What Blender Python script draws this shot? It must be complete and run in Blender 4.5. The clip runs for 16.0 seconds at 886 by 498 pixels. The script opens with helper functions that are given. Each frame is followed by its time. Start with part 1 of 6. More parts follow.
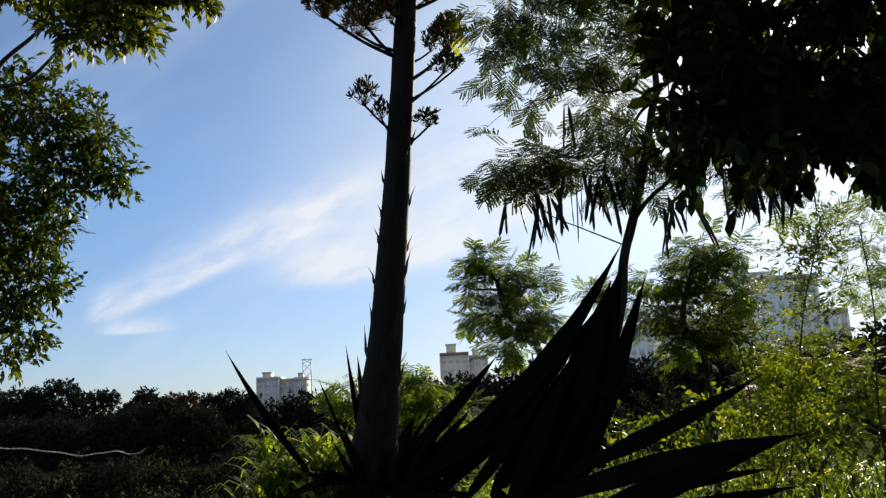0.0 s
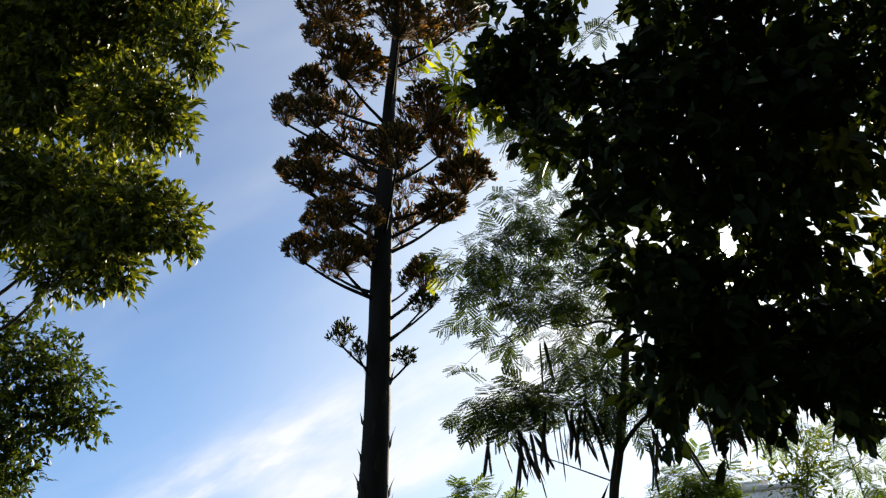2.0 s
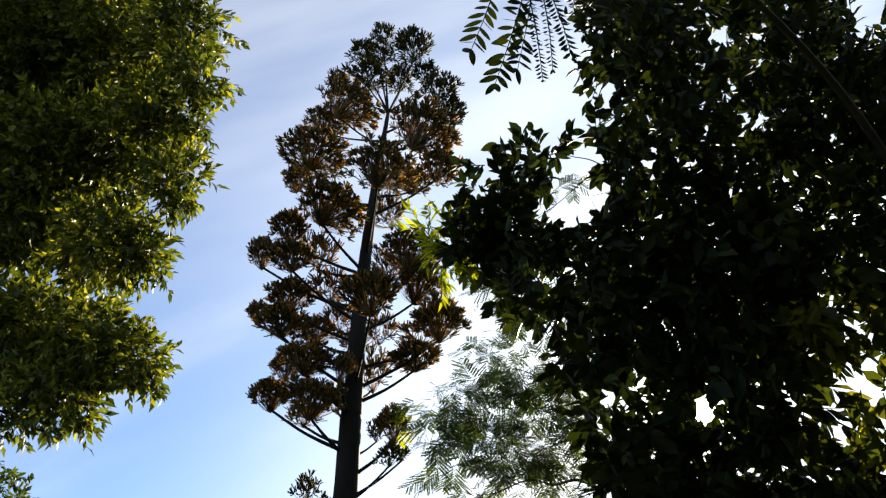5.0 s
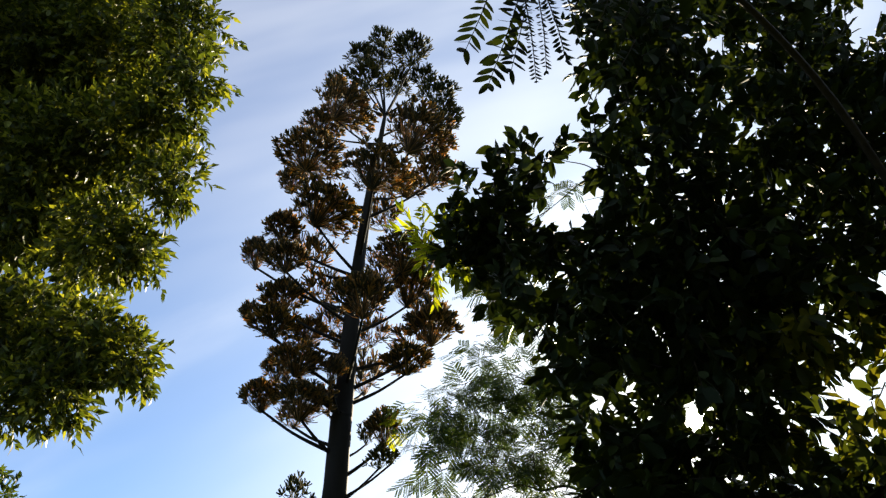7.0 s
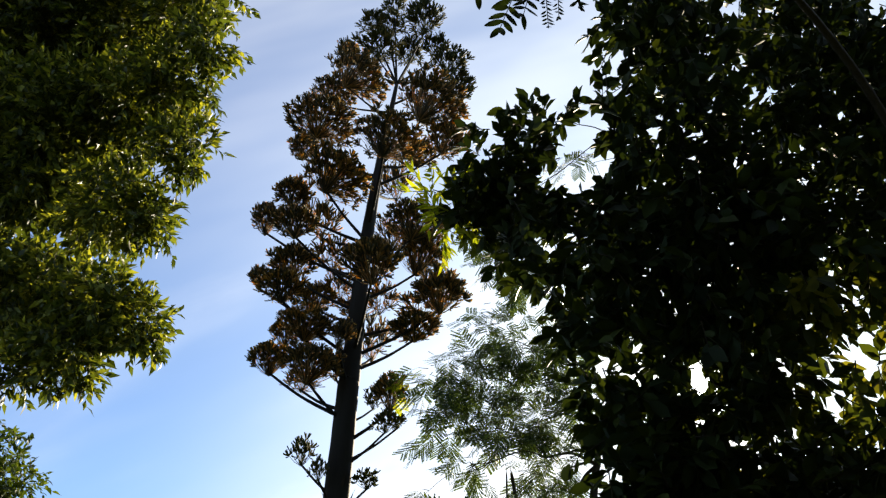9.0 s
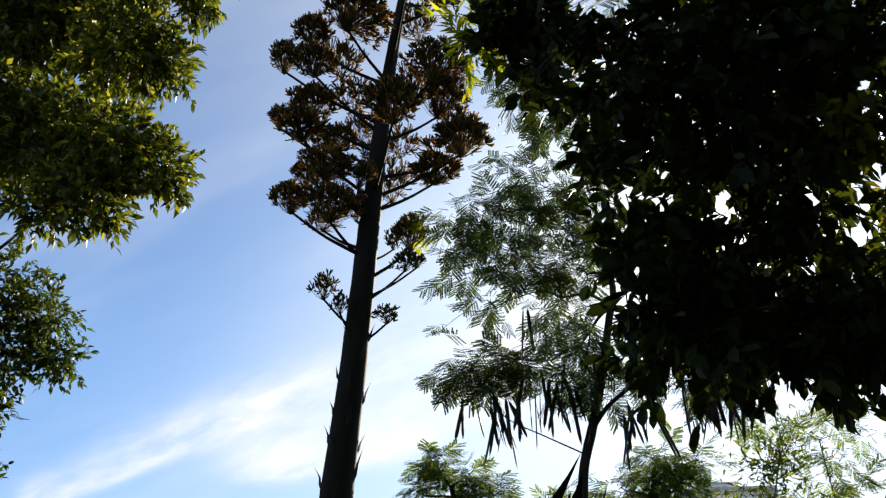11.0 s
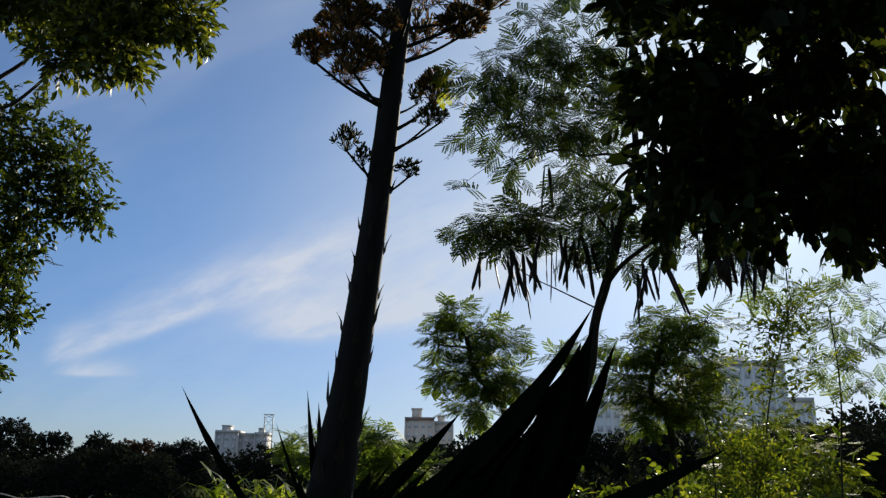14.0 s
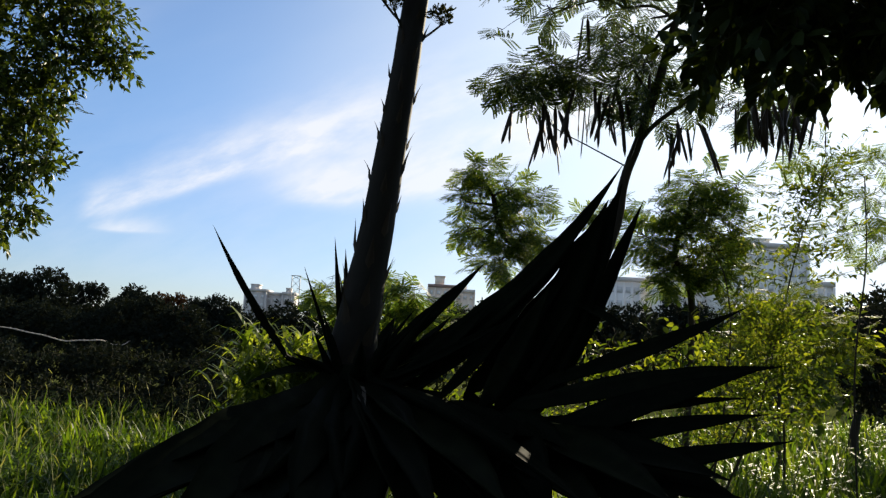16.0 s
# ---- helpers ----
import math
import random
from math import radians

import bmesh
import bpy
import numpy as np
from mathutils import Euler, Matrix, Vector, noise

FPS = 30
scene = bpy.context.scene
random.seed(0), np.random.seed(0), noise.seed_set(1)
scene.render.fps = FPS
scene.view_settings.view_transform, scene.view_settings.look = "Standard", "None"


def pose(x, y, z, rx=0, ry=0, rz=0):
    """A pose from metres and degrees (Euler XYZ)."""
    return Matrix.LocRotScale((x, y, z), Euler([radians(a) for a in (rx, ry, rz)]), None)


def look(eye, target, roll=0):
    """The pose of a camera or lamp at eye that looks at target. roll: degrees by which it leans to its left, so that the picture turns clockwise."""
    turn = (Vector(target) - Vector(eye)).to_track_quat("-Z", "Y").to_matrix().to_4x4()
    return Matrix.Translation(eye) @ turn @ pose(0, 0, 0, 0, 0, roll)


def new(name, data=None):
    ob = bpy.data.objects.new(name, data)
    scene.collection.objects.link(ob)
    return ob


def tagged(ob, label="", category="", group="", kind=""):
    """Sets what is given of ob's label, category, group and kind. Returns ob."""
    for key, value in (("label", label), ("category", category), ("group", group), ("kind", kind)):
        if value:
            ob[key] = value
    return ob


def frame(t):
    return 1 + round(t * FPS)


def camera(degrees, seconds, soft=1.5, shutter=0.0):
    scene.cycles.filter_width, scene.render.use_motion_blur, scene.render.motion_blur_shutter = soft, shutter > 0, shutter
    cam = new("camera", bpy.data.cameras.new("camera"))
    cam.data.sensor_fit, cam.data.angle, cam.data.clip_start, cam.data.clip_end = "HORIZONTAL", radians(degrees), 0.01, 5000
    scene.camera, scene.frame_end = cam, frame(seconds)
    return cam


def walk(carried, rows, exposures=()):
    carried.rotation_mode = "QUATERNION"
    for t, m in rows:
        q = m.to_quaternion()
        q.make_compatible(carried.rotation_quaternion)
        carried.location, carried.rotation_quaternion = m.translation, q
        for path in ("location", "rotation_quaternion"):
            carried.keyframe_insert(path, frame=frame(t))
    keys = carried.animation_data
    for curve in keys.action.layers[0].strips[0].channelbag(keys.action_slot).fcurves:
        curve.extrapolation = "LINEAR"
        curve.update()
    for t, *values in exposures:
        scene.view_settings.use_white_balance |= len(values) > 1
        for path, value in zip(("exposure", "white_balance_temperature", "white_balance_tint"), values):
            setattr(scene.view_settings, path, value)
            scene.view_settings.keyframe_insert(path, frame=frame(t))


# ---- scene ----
cam = camera(59.8, 16.0, soft=1.3)
PATH = [
    (0, (0.37, 0.263, 1.488), (0.35, 2.221, 1.894), -3.1),
    (0.5, (0.364, 0.283, 1.52), (0.363, 2.201, 2.086), -4.3),
    (1, (0.349, 0.236, 1.548), (0.369, 2.102, 2.268), -4.7),
    (1.5, (0.358, 0.222, 1.576), (0.43, 2.025, 2.439), -6.0),
    (2, (0.366, 0.203, 1.608), (0.449, 1.974, 2.533), -6.5),
    (2.5, (0.368, 0.199, 1.651), (0.479, 1.926, 2.653), -6.6),
    (3, (0.372, 0.2, 1.661), (0.521, 1.89, 2.721), -6.8),
    (3.5, (0.38, 0.212, 1.667), (0.542, 1.876, 2.765), -6.5),
    (4, (0.375, 0.199, 1.675), (0.546, 1.836, 2.811), -6.6),
    (4.5, (0.371, 0.194, 1.68), (0.553, 1.801, 2.857), -6.7),
    (5, (0.378, 0.185, 1.692), (0.552, 1.764, 2.907), -7.0),
    (7.5, (0.387, 0.2, 1.673), (0.575, 1.769, 2.899), -5.9),
    (8, (0.387, 0.208, 1.663), (0.566, 1.788, 2.876), -5.3),
    (8.2, (0.382, 0.2, 1.654), (0.56, 1.787, 2.856), -5.2),
    (10.3, (0.404, 0.297, 1.588), (0.53, 1.999, 2.631), -3.2),
    (10.5, (0.391, 0.292, 1.579), (0.522, 2.027, 2.566), -3.2),
    (11, (0.38, 0.324, 1.526), (0.483, 2.118, 2.404), -2.1),
    (11.5, (0.382, 0.341, 1.501), (0.48, 2.167, 2.31), -1.8),
    (12, (0.385, 0.335, 1.491), (0.471, 2.174, 2.272), -1.3),
    (12.5, (0.371, 0.33, 1.454), (0.431, 2.205, 2.148), -0.1),
    (13, (0.371, 0.323, 1.441), (0.411, 2.225, 2.058), 0.4),
    (13.5, (0.371, 0.34, 1.437), (0.41, 2.249, 2.032), 0.6),
    (14, (0.382, 0.319, 1.426), (0.429, 2.237, 1.99), 0.5),
    (14.5, (0.387, 0.314, 1.405), (0.422, 2.244, 1.928), 0.7),
    (15, (0.397, 0.32, 1.386), (0.423, 2.263, 1.856), 0.8),
    (15.5, (0.387, 0.336, 1.353), (0.388, 2.302, 1.72), 2.1),
    (16, (0.378, 0.346, 1.319), (0.368, 2.333, 1.553), 3.1),
]
walk(cam, [(t, look(eye, target, roll)) for t, eye, target, roll in PATH], exposures=[
    (0, 0.88, 6700, 10), (0.5, 0.68, 6400, 10), (1, 0.52, 6300, 10), (1.5, 0.71, 6450, 10), (2, 1.08, 6800, 10), (2.5, 1.35, 6900, 10), (3, 1.50, 6950, 10),
    (5, 1.60, 7050, 10), (8.2, 1.46, 6900, 10), (10.5, 1.62, 6850, 10), (11, 1.14, 6650, 10), (12, 0.78, 6300, 10), (13, 0.44, 6150, 10),
    (14.5, 0.46, 6150, 10), (15, 0.49, 6200, 10), (16, 0.98, 6650, 10)])

# ---- world, sun, exposure ----
SUN_EL, SUN_AZ = 22.4, 24.6
SUN_WAY = Vector((math.sin(radians(SUN_AZ)) * math.cos(radians(SUN_EL)),
                  math.cos(radians(SUN_AZ)) * math.cos(radians(SUN_EL)), math.sin(radians(SUN_EL))))
world = bpy.data.worlds.new("sky")
scene.world = world
world.use_nodes = True


class Nodes:
    """A short way to write node trees."""

    def __init__(self, tree):
        self.tree = tree
        self.n, self.l = tree.nodes, tree.links

    def put(self, kind, **values):
        node = self.n.new(kind)
        for key, value in values.items():
            node.inputs[key].default_value = value
        return node

    def feed(self, socket, value):
        if isinstance(value, bpy.types.NodeSocket):
            self.l.new(value, socket)
        else:
            socket.default_value = value

    def math(self, op, a, b=0.0, c=0.0, clamp=False):
        node = self.n.new("ShaderNodeMath")
        node.operation, node.use_clamp = op, clamp
        for i, v in enumerate((a, b, c)):
            self.feed(node.inputs[i], v)
        return node.outputs[0]

    def mix(self, fac, a, b, blend="MIX"):
        node = self.n.new("ShaderNodeMix")
        node.data_type, node.blend_type = "RGBA", blend
        self.feed(node.inputs[0], fac)
        for i, v in ((6, a), (7, b)):
            self.feed(node.inputs[i], (*v, 1) if isinstance(v, tuple) and len(v) == 3 else v)
        return node.outputs[2]

    def ramp(self, fac, stops):
        node = self.n.new("ShaderNodeValToRGB")
        el = node.color_ramp.elements
        while len(el) < len(stops):
            el.new(0.5)
        for e, (at, col) in zip(el, stops):
            e.position, e.color = at, (*col, 1)
        self.feed(node.inputs[0], fac)
        return node.outputs[0]

    def span(self, value, a, b):
        node = self.n.new("ShaderNodeMapRange")
        node.interpolation_type = "SMOOTHSTEP"
        self.feed(node.inputs[0], value)
        node.inputs[1].default_value, node.inputs[2].default_value = a, b
        return node.outputs[0]

    def noise(self, vector, scale, detail=4.0, rough=0.55):
        node = self.put("ShaderNodeTexNoise", Scale=scale, Detail=detail, Roughness=rough)
        if vector is not None:
            self.l.new(vector, node.inputs["Vector"])
        return node.outputs[0]

    def vec(self, x, y, z):
        node = self.n.new("ShaderNodeCombineXYZ")
        for i, v in enumerate((x, y, z)):
            self.feed(node.inputs[i], v)
        return node.outputs[0]


def build_sky():
    k = Nodes(world.node_tree)
    k.n.clear()
    sky = k.n.new("ShaderNodeTexSky")
    sky.sky_type, sky.sun_disc = "NISHITA", False
    sky.sun_elevation, sky.sun_rotation = radians(SUN_EL), radians(SUN_AZ)
    sky.air_density, sky.dust_density, sky.ozone_density = 1.0, 0.35, 1.8
    where = k.n.new("ShaderNodeTexCoord").outputs["Generated"]
    sep = k.n.new("ShaderNodeSeparateXYZ")
    k.l.new(where, sep.inputs[0])
    x, y, z = sep.outputs
    ahead = k.math("MAXIMUM", y, 0.05)
    u, v = k.math("DIVIDE", x, ahead), k.math("DIVIDE", z, ahead)
    # high thin cloud: long soft bands that climb to the right, broken up by noise
    along = k.math("ADD", k.math("MULTIPLY", u, 0.92), k.math("MULTIPLY", v, 0.39))
    across = k.math("SUBTRACT", k.math("MULTIPLY", v, 0.92), k.math("MULTIPLY", u, 0.39))
    fine = k.noise(k.vec(k.math("MULTIPLY", along, 1.6), k.math("MULTIPLY", across, 4.5), 0.0), 3.2, 6.0, 0.62)
    soft = k.noise(k.vec(k.math("MULTIPLY", along, 0.8), k.math("MULTIPLY", across, 2.4), 3.0), 2.0, 3.0, 0.5)
    shift = k.math("MULTIPLY", k.math("SUBTRACT", soft, 0.5), 0.05)

    def band(a0, slope, bend, width, u0, u1, u2, u3):
        mid = k.math("ADD", a0, k.math("ADD", k.math("MULTIPLY", u, slope), k.math("MULTIPLY", k.math("MULTIPLY", u, u), bend)))
        wide = k.math("MULTIPLY", width, k.math("MULTIPLY_ADD", k.span(u, u0, 0.15), 1.2, 0.65))
        off = k.math("DIVIDE", k.math("SUBTRACT", k.math("ADD", v, shift), mid), wide)
        off = k.math("DIVIDE", off, k.math("MULTIPLY_ADD", k.span(off, -0.4, 0.6), 1.0 + 0.6, 0.55))
        body = k.math("POWER", 2.718, k.math("MULTIPLY", k.math("MULTIPLY", off, off), -1.0))
        return k.math("MULTIPLY", body, k.math("MULTIPLY", k.span(u, u0, u1), k.span(u, u3, u2)))

    thin = k.span(fine, 0.30, 0.72)
    streak = k.math("MULTIPLY", band(*(0.3105, 0.3698, -0.0156, 0.022, -0.495, -0.45, -0.28, 0.20)), k.math("MULTIPLY_ADD", thin, 0.95, 0.28))
    second = k.math("MULTIPLY", band(*(0.2095, 0.3522, 1.0232, 0.026, -0.26, -0.16, 0.3, 0.6)), k.math("MULTIPLY_ADD", thin, 0.9, 0.40))
    hook = k.math("MULTIPLY", band(0.131, 0.03, 0.0, 0.010, -0.48, -0.44, -0.43, -0.35), k.math("MULTIPLY_ADD", thin, 0.5, 0.25))
    haze = k.math("MULTIPLY", band(0.285, 0.34, 0.0, 0.065, -0.42, -0.15, 0.15, 0.5), k.math("MULTIPLY_ADD", soft, 0.35, 0.10))
    low = k.math("MULTIPLY", band(0.10, 0.05, 0.0, 0.05, -3.0, -1.0, 3.0, 6.0), k.math("MULTIPLY", thin, 0.15))
    high = k.math("MULTIPLY", k.span(soft, 0.50, 0.78), k.math("MULTIPLY_ADD", thin, 0.12, 0.14))
    lofty = k.math("MULTIPLY", k.span(v, 0.50, 1.15), k.math("MULTIPLY_ADD", soft, 0.45, 0.02))
    cloud = k.math("ADD", k.math("ADD", streak, k.math("ADD", second, k.math("ADD", hook, haze))), k.math("ADD", low, k.math("MAXIMUM", high, lofty)), clamp=True)
    # milky veil round the sun
    to_sun = k.n.new("ShaderNodeVectorMath")
    to_sun.operation = "DOT_PRODUCT"
    k.l.new(where, to_sun.inputs[0])
    to_sun.inputs[1].default_value = SUN_WAY
    dot = k.math("MAXIMUM", to_sun.outputs["Value"], 0.0)
    veil = k.math("MULTIPLY", k.math("POWER", dot, 9.0), k.math("MULTIPLY_ADD", k.span(soft, 0.32, 0.66), 0.45, 0.62), clamp=True)
    glow = k.math("MULTIPLY", k.math("POWER", dot, 400.0), 18.0)
    disc = k.math("MULTIPLY", k.span(dot, math.cos(radians(0.75)), math.cos(radians(0.45))), 400.0)
    white = k.math("MULTIPLY_ADD", k.math("POWER", dot, 6.0), 5.0, 5.0)
    cloud_col = k.vec(k.math("MULTIPLY", white, 0.88), k.math("MULTIPLY", white, 0.99), k.math("MULTIPLY", white, 1.08))
    base = k.mix(1.0, sky.outputs[0], k.mix(k.span(v, 0.02, 0.40), (0.61, 0.73, 1.04), (0.79, 0.97, 1.20)), "MULTIPLY")
    col = k.mix(k.math("MULTIPLY", cloud, 0.85), base, (8.2, 8.3, 8.7))
    col = k.mix(veil, col, cloud_col)
    add = k.math("ADD", glow, disc)
    col = k.mix(1.0, col, k.vec(add, add, k.math("MULTIPLY", add, 0.92)), "ADD")
    back = k.put("ShaderNodeBackground", Strength=0.062)
    k.l.new(col, back.inputs[0])
    out = k.n.new("ShaderNodeOutputWorld")
    k.l.new(back.outputs[0], out.inputs[0])


build_sky()
sun_lamp = bpy.data.lights.new("sun", "SUN")
sun_lamp.energy, sun_lamp.angle, sun_lamp.color = 5.0, radians(0.53), (1.0, 0.88, 0.66)
new("sun", sun_lamp).matrix_world = look(SUN_WAY * 200, (0, 0, 0))


# ---- materials ----
def material(name):
    mat = bpy.data.materials.new(name)
    mat.use_nodes = True
    k = Nodes(mat.node_tree)
    k.n.clear()
    return mat, k


def finish(k, shader):
    out = k.n.new("ShaderNodeOutputMaterial")
    k.l.new(shader, out.inputs[0])


def bump(k, height, strength, distance=0.01):
    node = k.put("ShaderNodeBump", Strength=strength, Distance=distance)
    k.l.new(height, node.inputs["Height"])
    return node.outputs[0]


def leaf_material(name, dark, mid, bright, through_light=0.35, rough=0.45, spec=0.4, blotch=30.0):
    """Leaf skin: each blade its own shade, light shining through it, mottled."""
    mat, k = material(name)
    isl = k.math("FRACT", k.math("ADD", k.n.new("ShaderNodeNewGeometry").outputs["Random Per Island"], k.n.new("ShaderNodeObjectInfo").outputs["Random"]))
    place = k.n.new("ShaderNodeTexCoord").outputs["Object"]
    tone = k.math("ADD", k.math("MULTIPLY", isl, 0.6), k.math("MULTIPLY", k.noise(place, 1.7, 2.0), 0.45))
    col = k.ramp(tone, [(0.1, dark), (0.55, mid), (0.95, bright)])
    spot = k.span(k.noise(place, blotch, 3.0), 0.35, 0.7)
    col = k.mix(k.math("MULTIPLY", spot, 0.35), col, dark)
    skin = k.put("ShaderNodeBsdfPrincipled", Roughness=rough)
    skin.inputs["Specular IOR Level"].default_value = spec
    k.l.new(col, skin.inputs["Base Color"])
    lit = k.n.new("ShaderNodeBsdfTranslucent")
    k.l.new(k.mix(1.0, col, (1.5, 1.35, 0.45), "MULTIPLY"), lit.inputs[0])
    both = k.n.new("ShaderNodeMixShader")
    both.inputs[0].default_value = through_light
    k.l.new(skin.outputs[0], both.inputs[1])
    k.l.new(lit.outputs[0], both.inputs[2])
    finish(k, both.outputs[0])
    return mat


def bark_material(name, a, b, scale=18.0, rough=0.85, stretch=(1, 1, 0.25)):
    mat, k = material(name)
    coord = k.n.new("ShaderNodeTexCoord").outputs["Object"]
    sc = k.n.new("ShaderNodeMapping")
    sc.inputs["Scale"].default_value = stretch
    k.l.new(coord, sc.inputs[0])
    big = k.noise(sc.outputs[0], scale, 5.0, 0.65)
    small = k.noise(coord, scale * 6, 3.0)
    tone = k.math("ADD", k.math("MULTIPLY", big, 0.75), k.math("MULTIPLY", small, 0.25))
    col = k.ramp(tone, [(0.3, a), (0.7, b)])
    skin = k.put("ShaderNodeBsdfPrincipled", Roughness=rough)
    skin.inputs["Specular IOR Level"].default_value = 0.25
    k.l.new(col, skin.inputs["Base Color"])
    k.l.new(bump(k, tone, 0.5), skin.inputs["Normal"])
    finish(k, skin.outputs[0])
    return mat


def plaster_material(name, a, b, streak):
    """Painted outside wall: patchy, streaked by rain from above."""
    mat, k = material(name)
    coord = k.n.new("ShaderNodeTexCoord").outputs["Object"]
    sc = k.n.new("ShaderNodeMapping")
    sc.inputs["Scale"].default_value = (0.8, 0.8, 0.07)
    k.l.new(coord, sc.inputs[0])
    run = k.span(k.noise(sc.outputs[0], 1.4, 5.0, 0.6), 0.4, 0.8)
    patch = k.noise(coord, 0.25, 4.0)
    col = k.mix(patch, a, b)
    col = k.mix(k.math("MULTIPLY", run, 0.5), col, streak)
    skin = k.put("ShaderNodeBsdfPrincipled", Roughness=0.8)
    k.l.new(col, skin.inputs["Base Color"])
    k.l.new(bump(k, k.noise(coord, 9.0, 4.0), 0.2, 0.02), skin.inputs["Normal"])
    finish(k, skin.outputs[0])
    return mat


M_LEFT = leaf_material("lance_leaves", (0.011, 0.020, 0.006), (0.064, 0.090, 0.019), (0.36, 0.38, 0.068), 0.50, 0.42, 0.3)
# darker, greener copy of M_LEFT: the lower crown's shade is in the colour
M_LEFT_LOW = leaf_material("shade_toned_lance_leaves", (0.012, 0.022, 0.006), (0.040, 0.068, 0.014), (0.17, 0.22, 0.040), 0.42, 0.42, 0.2)
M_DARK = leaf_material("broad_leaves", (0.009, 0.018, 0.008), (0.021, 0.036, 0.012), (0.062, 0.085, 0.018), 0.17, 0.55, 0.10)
# lighter copy of M_DARK: sun through the crown put into the leaf colour
M_DARK_LIT = leaf_material("sun_toned_broad_leaves", (0.014, 0.024, 0.008), (0.050, 0.068, 0.014), (0.24, 0.23, 0.035), 0.42, 0.5, 0.14)
M_FEATHER = leaf_material("feathery_leaflets", (0.013, 0.031, 0.016), (0.038, 0.070, 0.034), (0.15, 0.20, 0.060), 0.46, 0.5, 0.25)
# lighter copy of M_FEATHER: the sunlight on the saplings is in the colour
M_SAPLING = leaf_material("sun_toned_sapling_leaflets", (0.024, 0.054, 0.020), (0.080, 0.145, 0.042), (0.32, 0.40, 0.07), 0.58, 0.55, 0.2)
# strong yellow-green that imitates sunlight on a few sprigs
M_FEATHER_Y = leaf_material("sun_toned_feathery_leaflets", (0.12, 0.17, 0.016), (0.28, 0.34, 0.028), (0.46, 0.48, 0.05), 0.62, 0.55, 0.2)
M_SUNNY = leaf_material("sunny_sapling_leaflets", (0.026, 0.054, 0.010), (0.078, 0.120, 0.018), (0.24, 0.27, 0.042), 0.54, 0.55, 0.2)
M_SHRUB = leaf_material("shrub_leaves", (0.020, 0.043, 0.009), (0.082, 0.127, 0.018), (0.29, 0.33, 0.043), 0.55, 0.46, 0.26)
# near-black leaves: the shade of the far trees is in the colour
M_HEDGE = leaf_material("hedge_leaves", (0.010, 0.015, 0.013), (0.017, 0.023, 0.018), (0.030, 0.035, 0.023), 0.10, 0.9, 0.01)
M_RUST = leaf_material("rusty_hedge_leaves", (0.022, 0.014, 0.009), (0.050, 0.026, 0.014), (0.11, 0.045, 0.018), 0.20, 0.8, 0.06)
M_CANE = leaf_material("cane_leaves", (0.018, 0.040, 0.008), (0.092, 0.148, 0.022), (0.44, 0.52, 0.12), 0.62, 0.45, 0.3)
M_GRASS = leaf_material("grass_blades", (0.014, 0.034, 0.006), (0.062, 0.118, 0.016), (0.23, 0.31, 0.050), 0.56, 0.5, 0.15)
M_SEED = leaf_material("grass_seed_heads", (0.10, 0.11, 0.04), (0.22, 0.24, 0.10), (0.38, 0.40, 0.20), 0.3, 0.7)
M_POD = leaf_material("seed_pods", (0.012, 0.008, 0.004), (0.03, 0.018, 0.008), (0.05, 0.03, 0.012), 0.10, 0.5)
M_FLOWER = leaf_material("panicle_buds", (0.046, 0.050, 0.042), (0.125, 0.115, 0.084), (0.88, 0.54, 0.22), 0.50, 0.7, 0.15)
M_BUD = leaf_material("green_buds", (0.026, 0.036, 0.018), (0.066, 0.078, 0.034), (0.26, 0.21, 0.07), 0.36, 0.7, 0.15)
M_BARK = bark_material("tree_bark", (0.018, 0.015, 0.012), (0.055, 0.046, 0.036))
M_TWIG = bark_material("twig_bark", (0.02, 0.017, 0.012), (0.06, 0.05, 0.035), 40.0)
# far darker than a real stalk: its backlit shade is in the colour
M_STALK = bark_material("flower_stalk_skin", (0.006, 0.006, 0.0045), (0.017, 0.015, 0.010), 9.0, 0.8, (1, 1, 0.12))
M_BRACT = bark_material("dry_bract", (0.014, 0.011, 0.008), (0.045, 0.034, 0.020), 20.0, 0.7)
M_DRY = bark_material("dry_leaf", (0.03, 0.028, 0.022), (0.085, 0.077, 0.060), 12.0, 0.7)
M_ROPE = bark_material("pale_cord", (0.35, 0.30, 0.25), (0.62, 0.55, 0.48), 60.0, 0.7)
M_STEEL = bark_material("galvanised_steel", (0.22, 0.22, 0.23), (0.38, 0.38, 0.39), 4.0, 0.5)
M_WALL = plaster_material("beige_plaster", (0.74, 0.62, 0.50), (0.82, 0.71, 0.58), (0.58, 0.48, 0.39))
M_WALL_B = plaster_material("grey_plaster", (0.52, 0.49, 0.47), (0.62, 0.58, 0.55), (0.42, 0.39, 0.37))
M_WALL_C = plaster_material("pale_plaster", (0.82, 0.80, 0.75), (0.88, 0.86, 0.82), (0.70, 0.67, 0.62))
M_ROOF = plaster_material("roof_edge", (0.25, 0.16, 0.13), (0.34, 0.24, 0.20), (0.18, 0.14, 0.12))


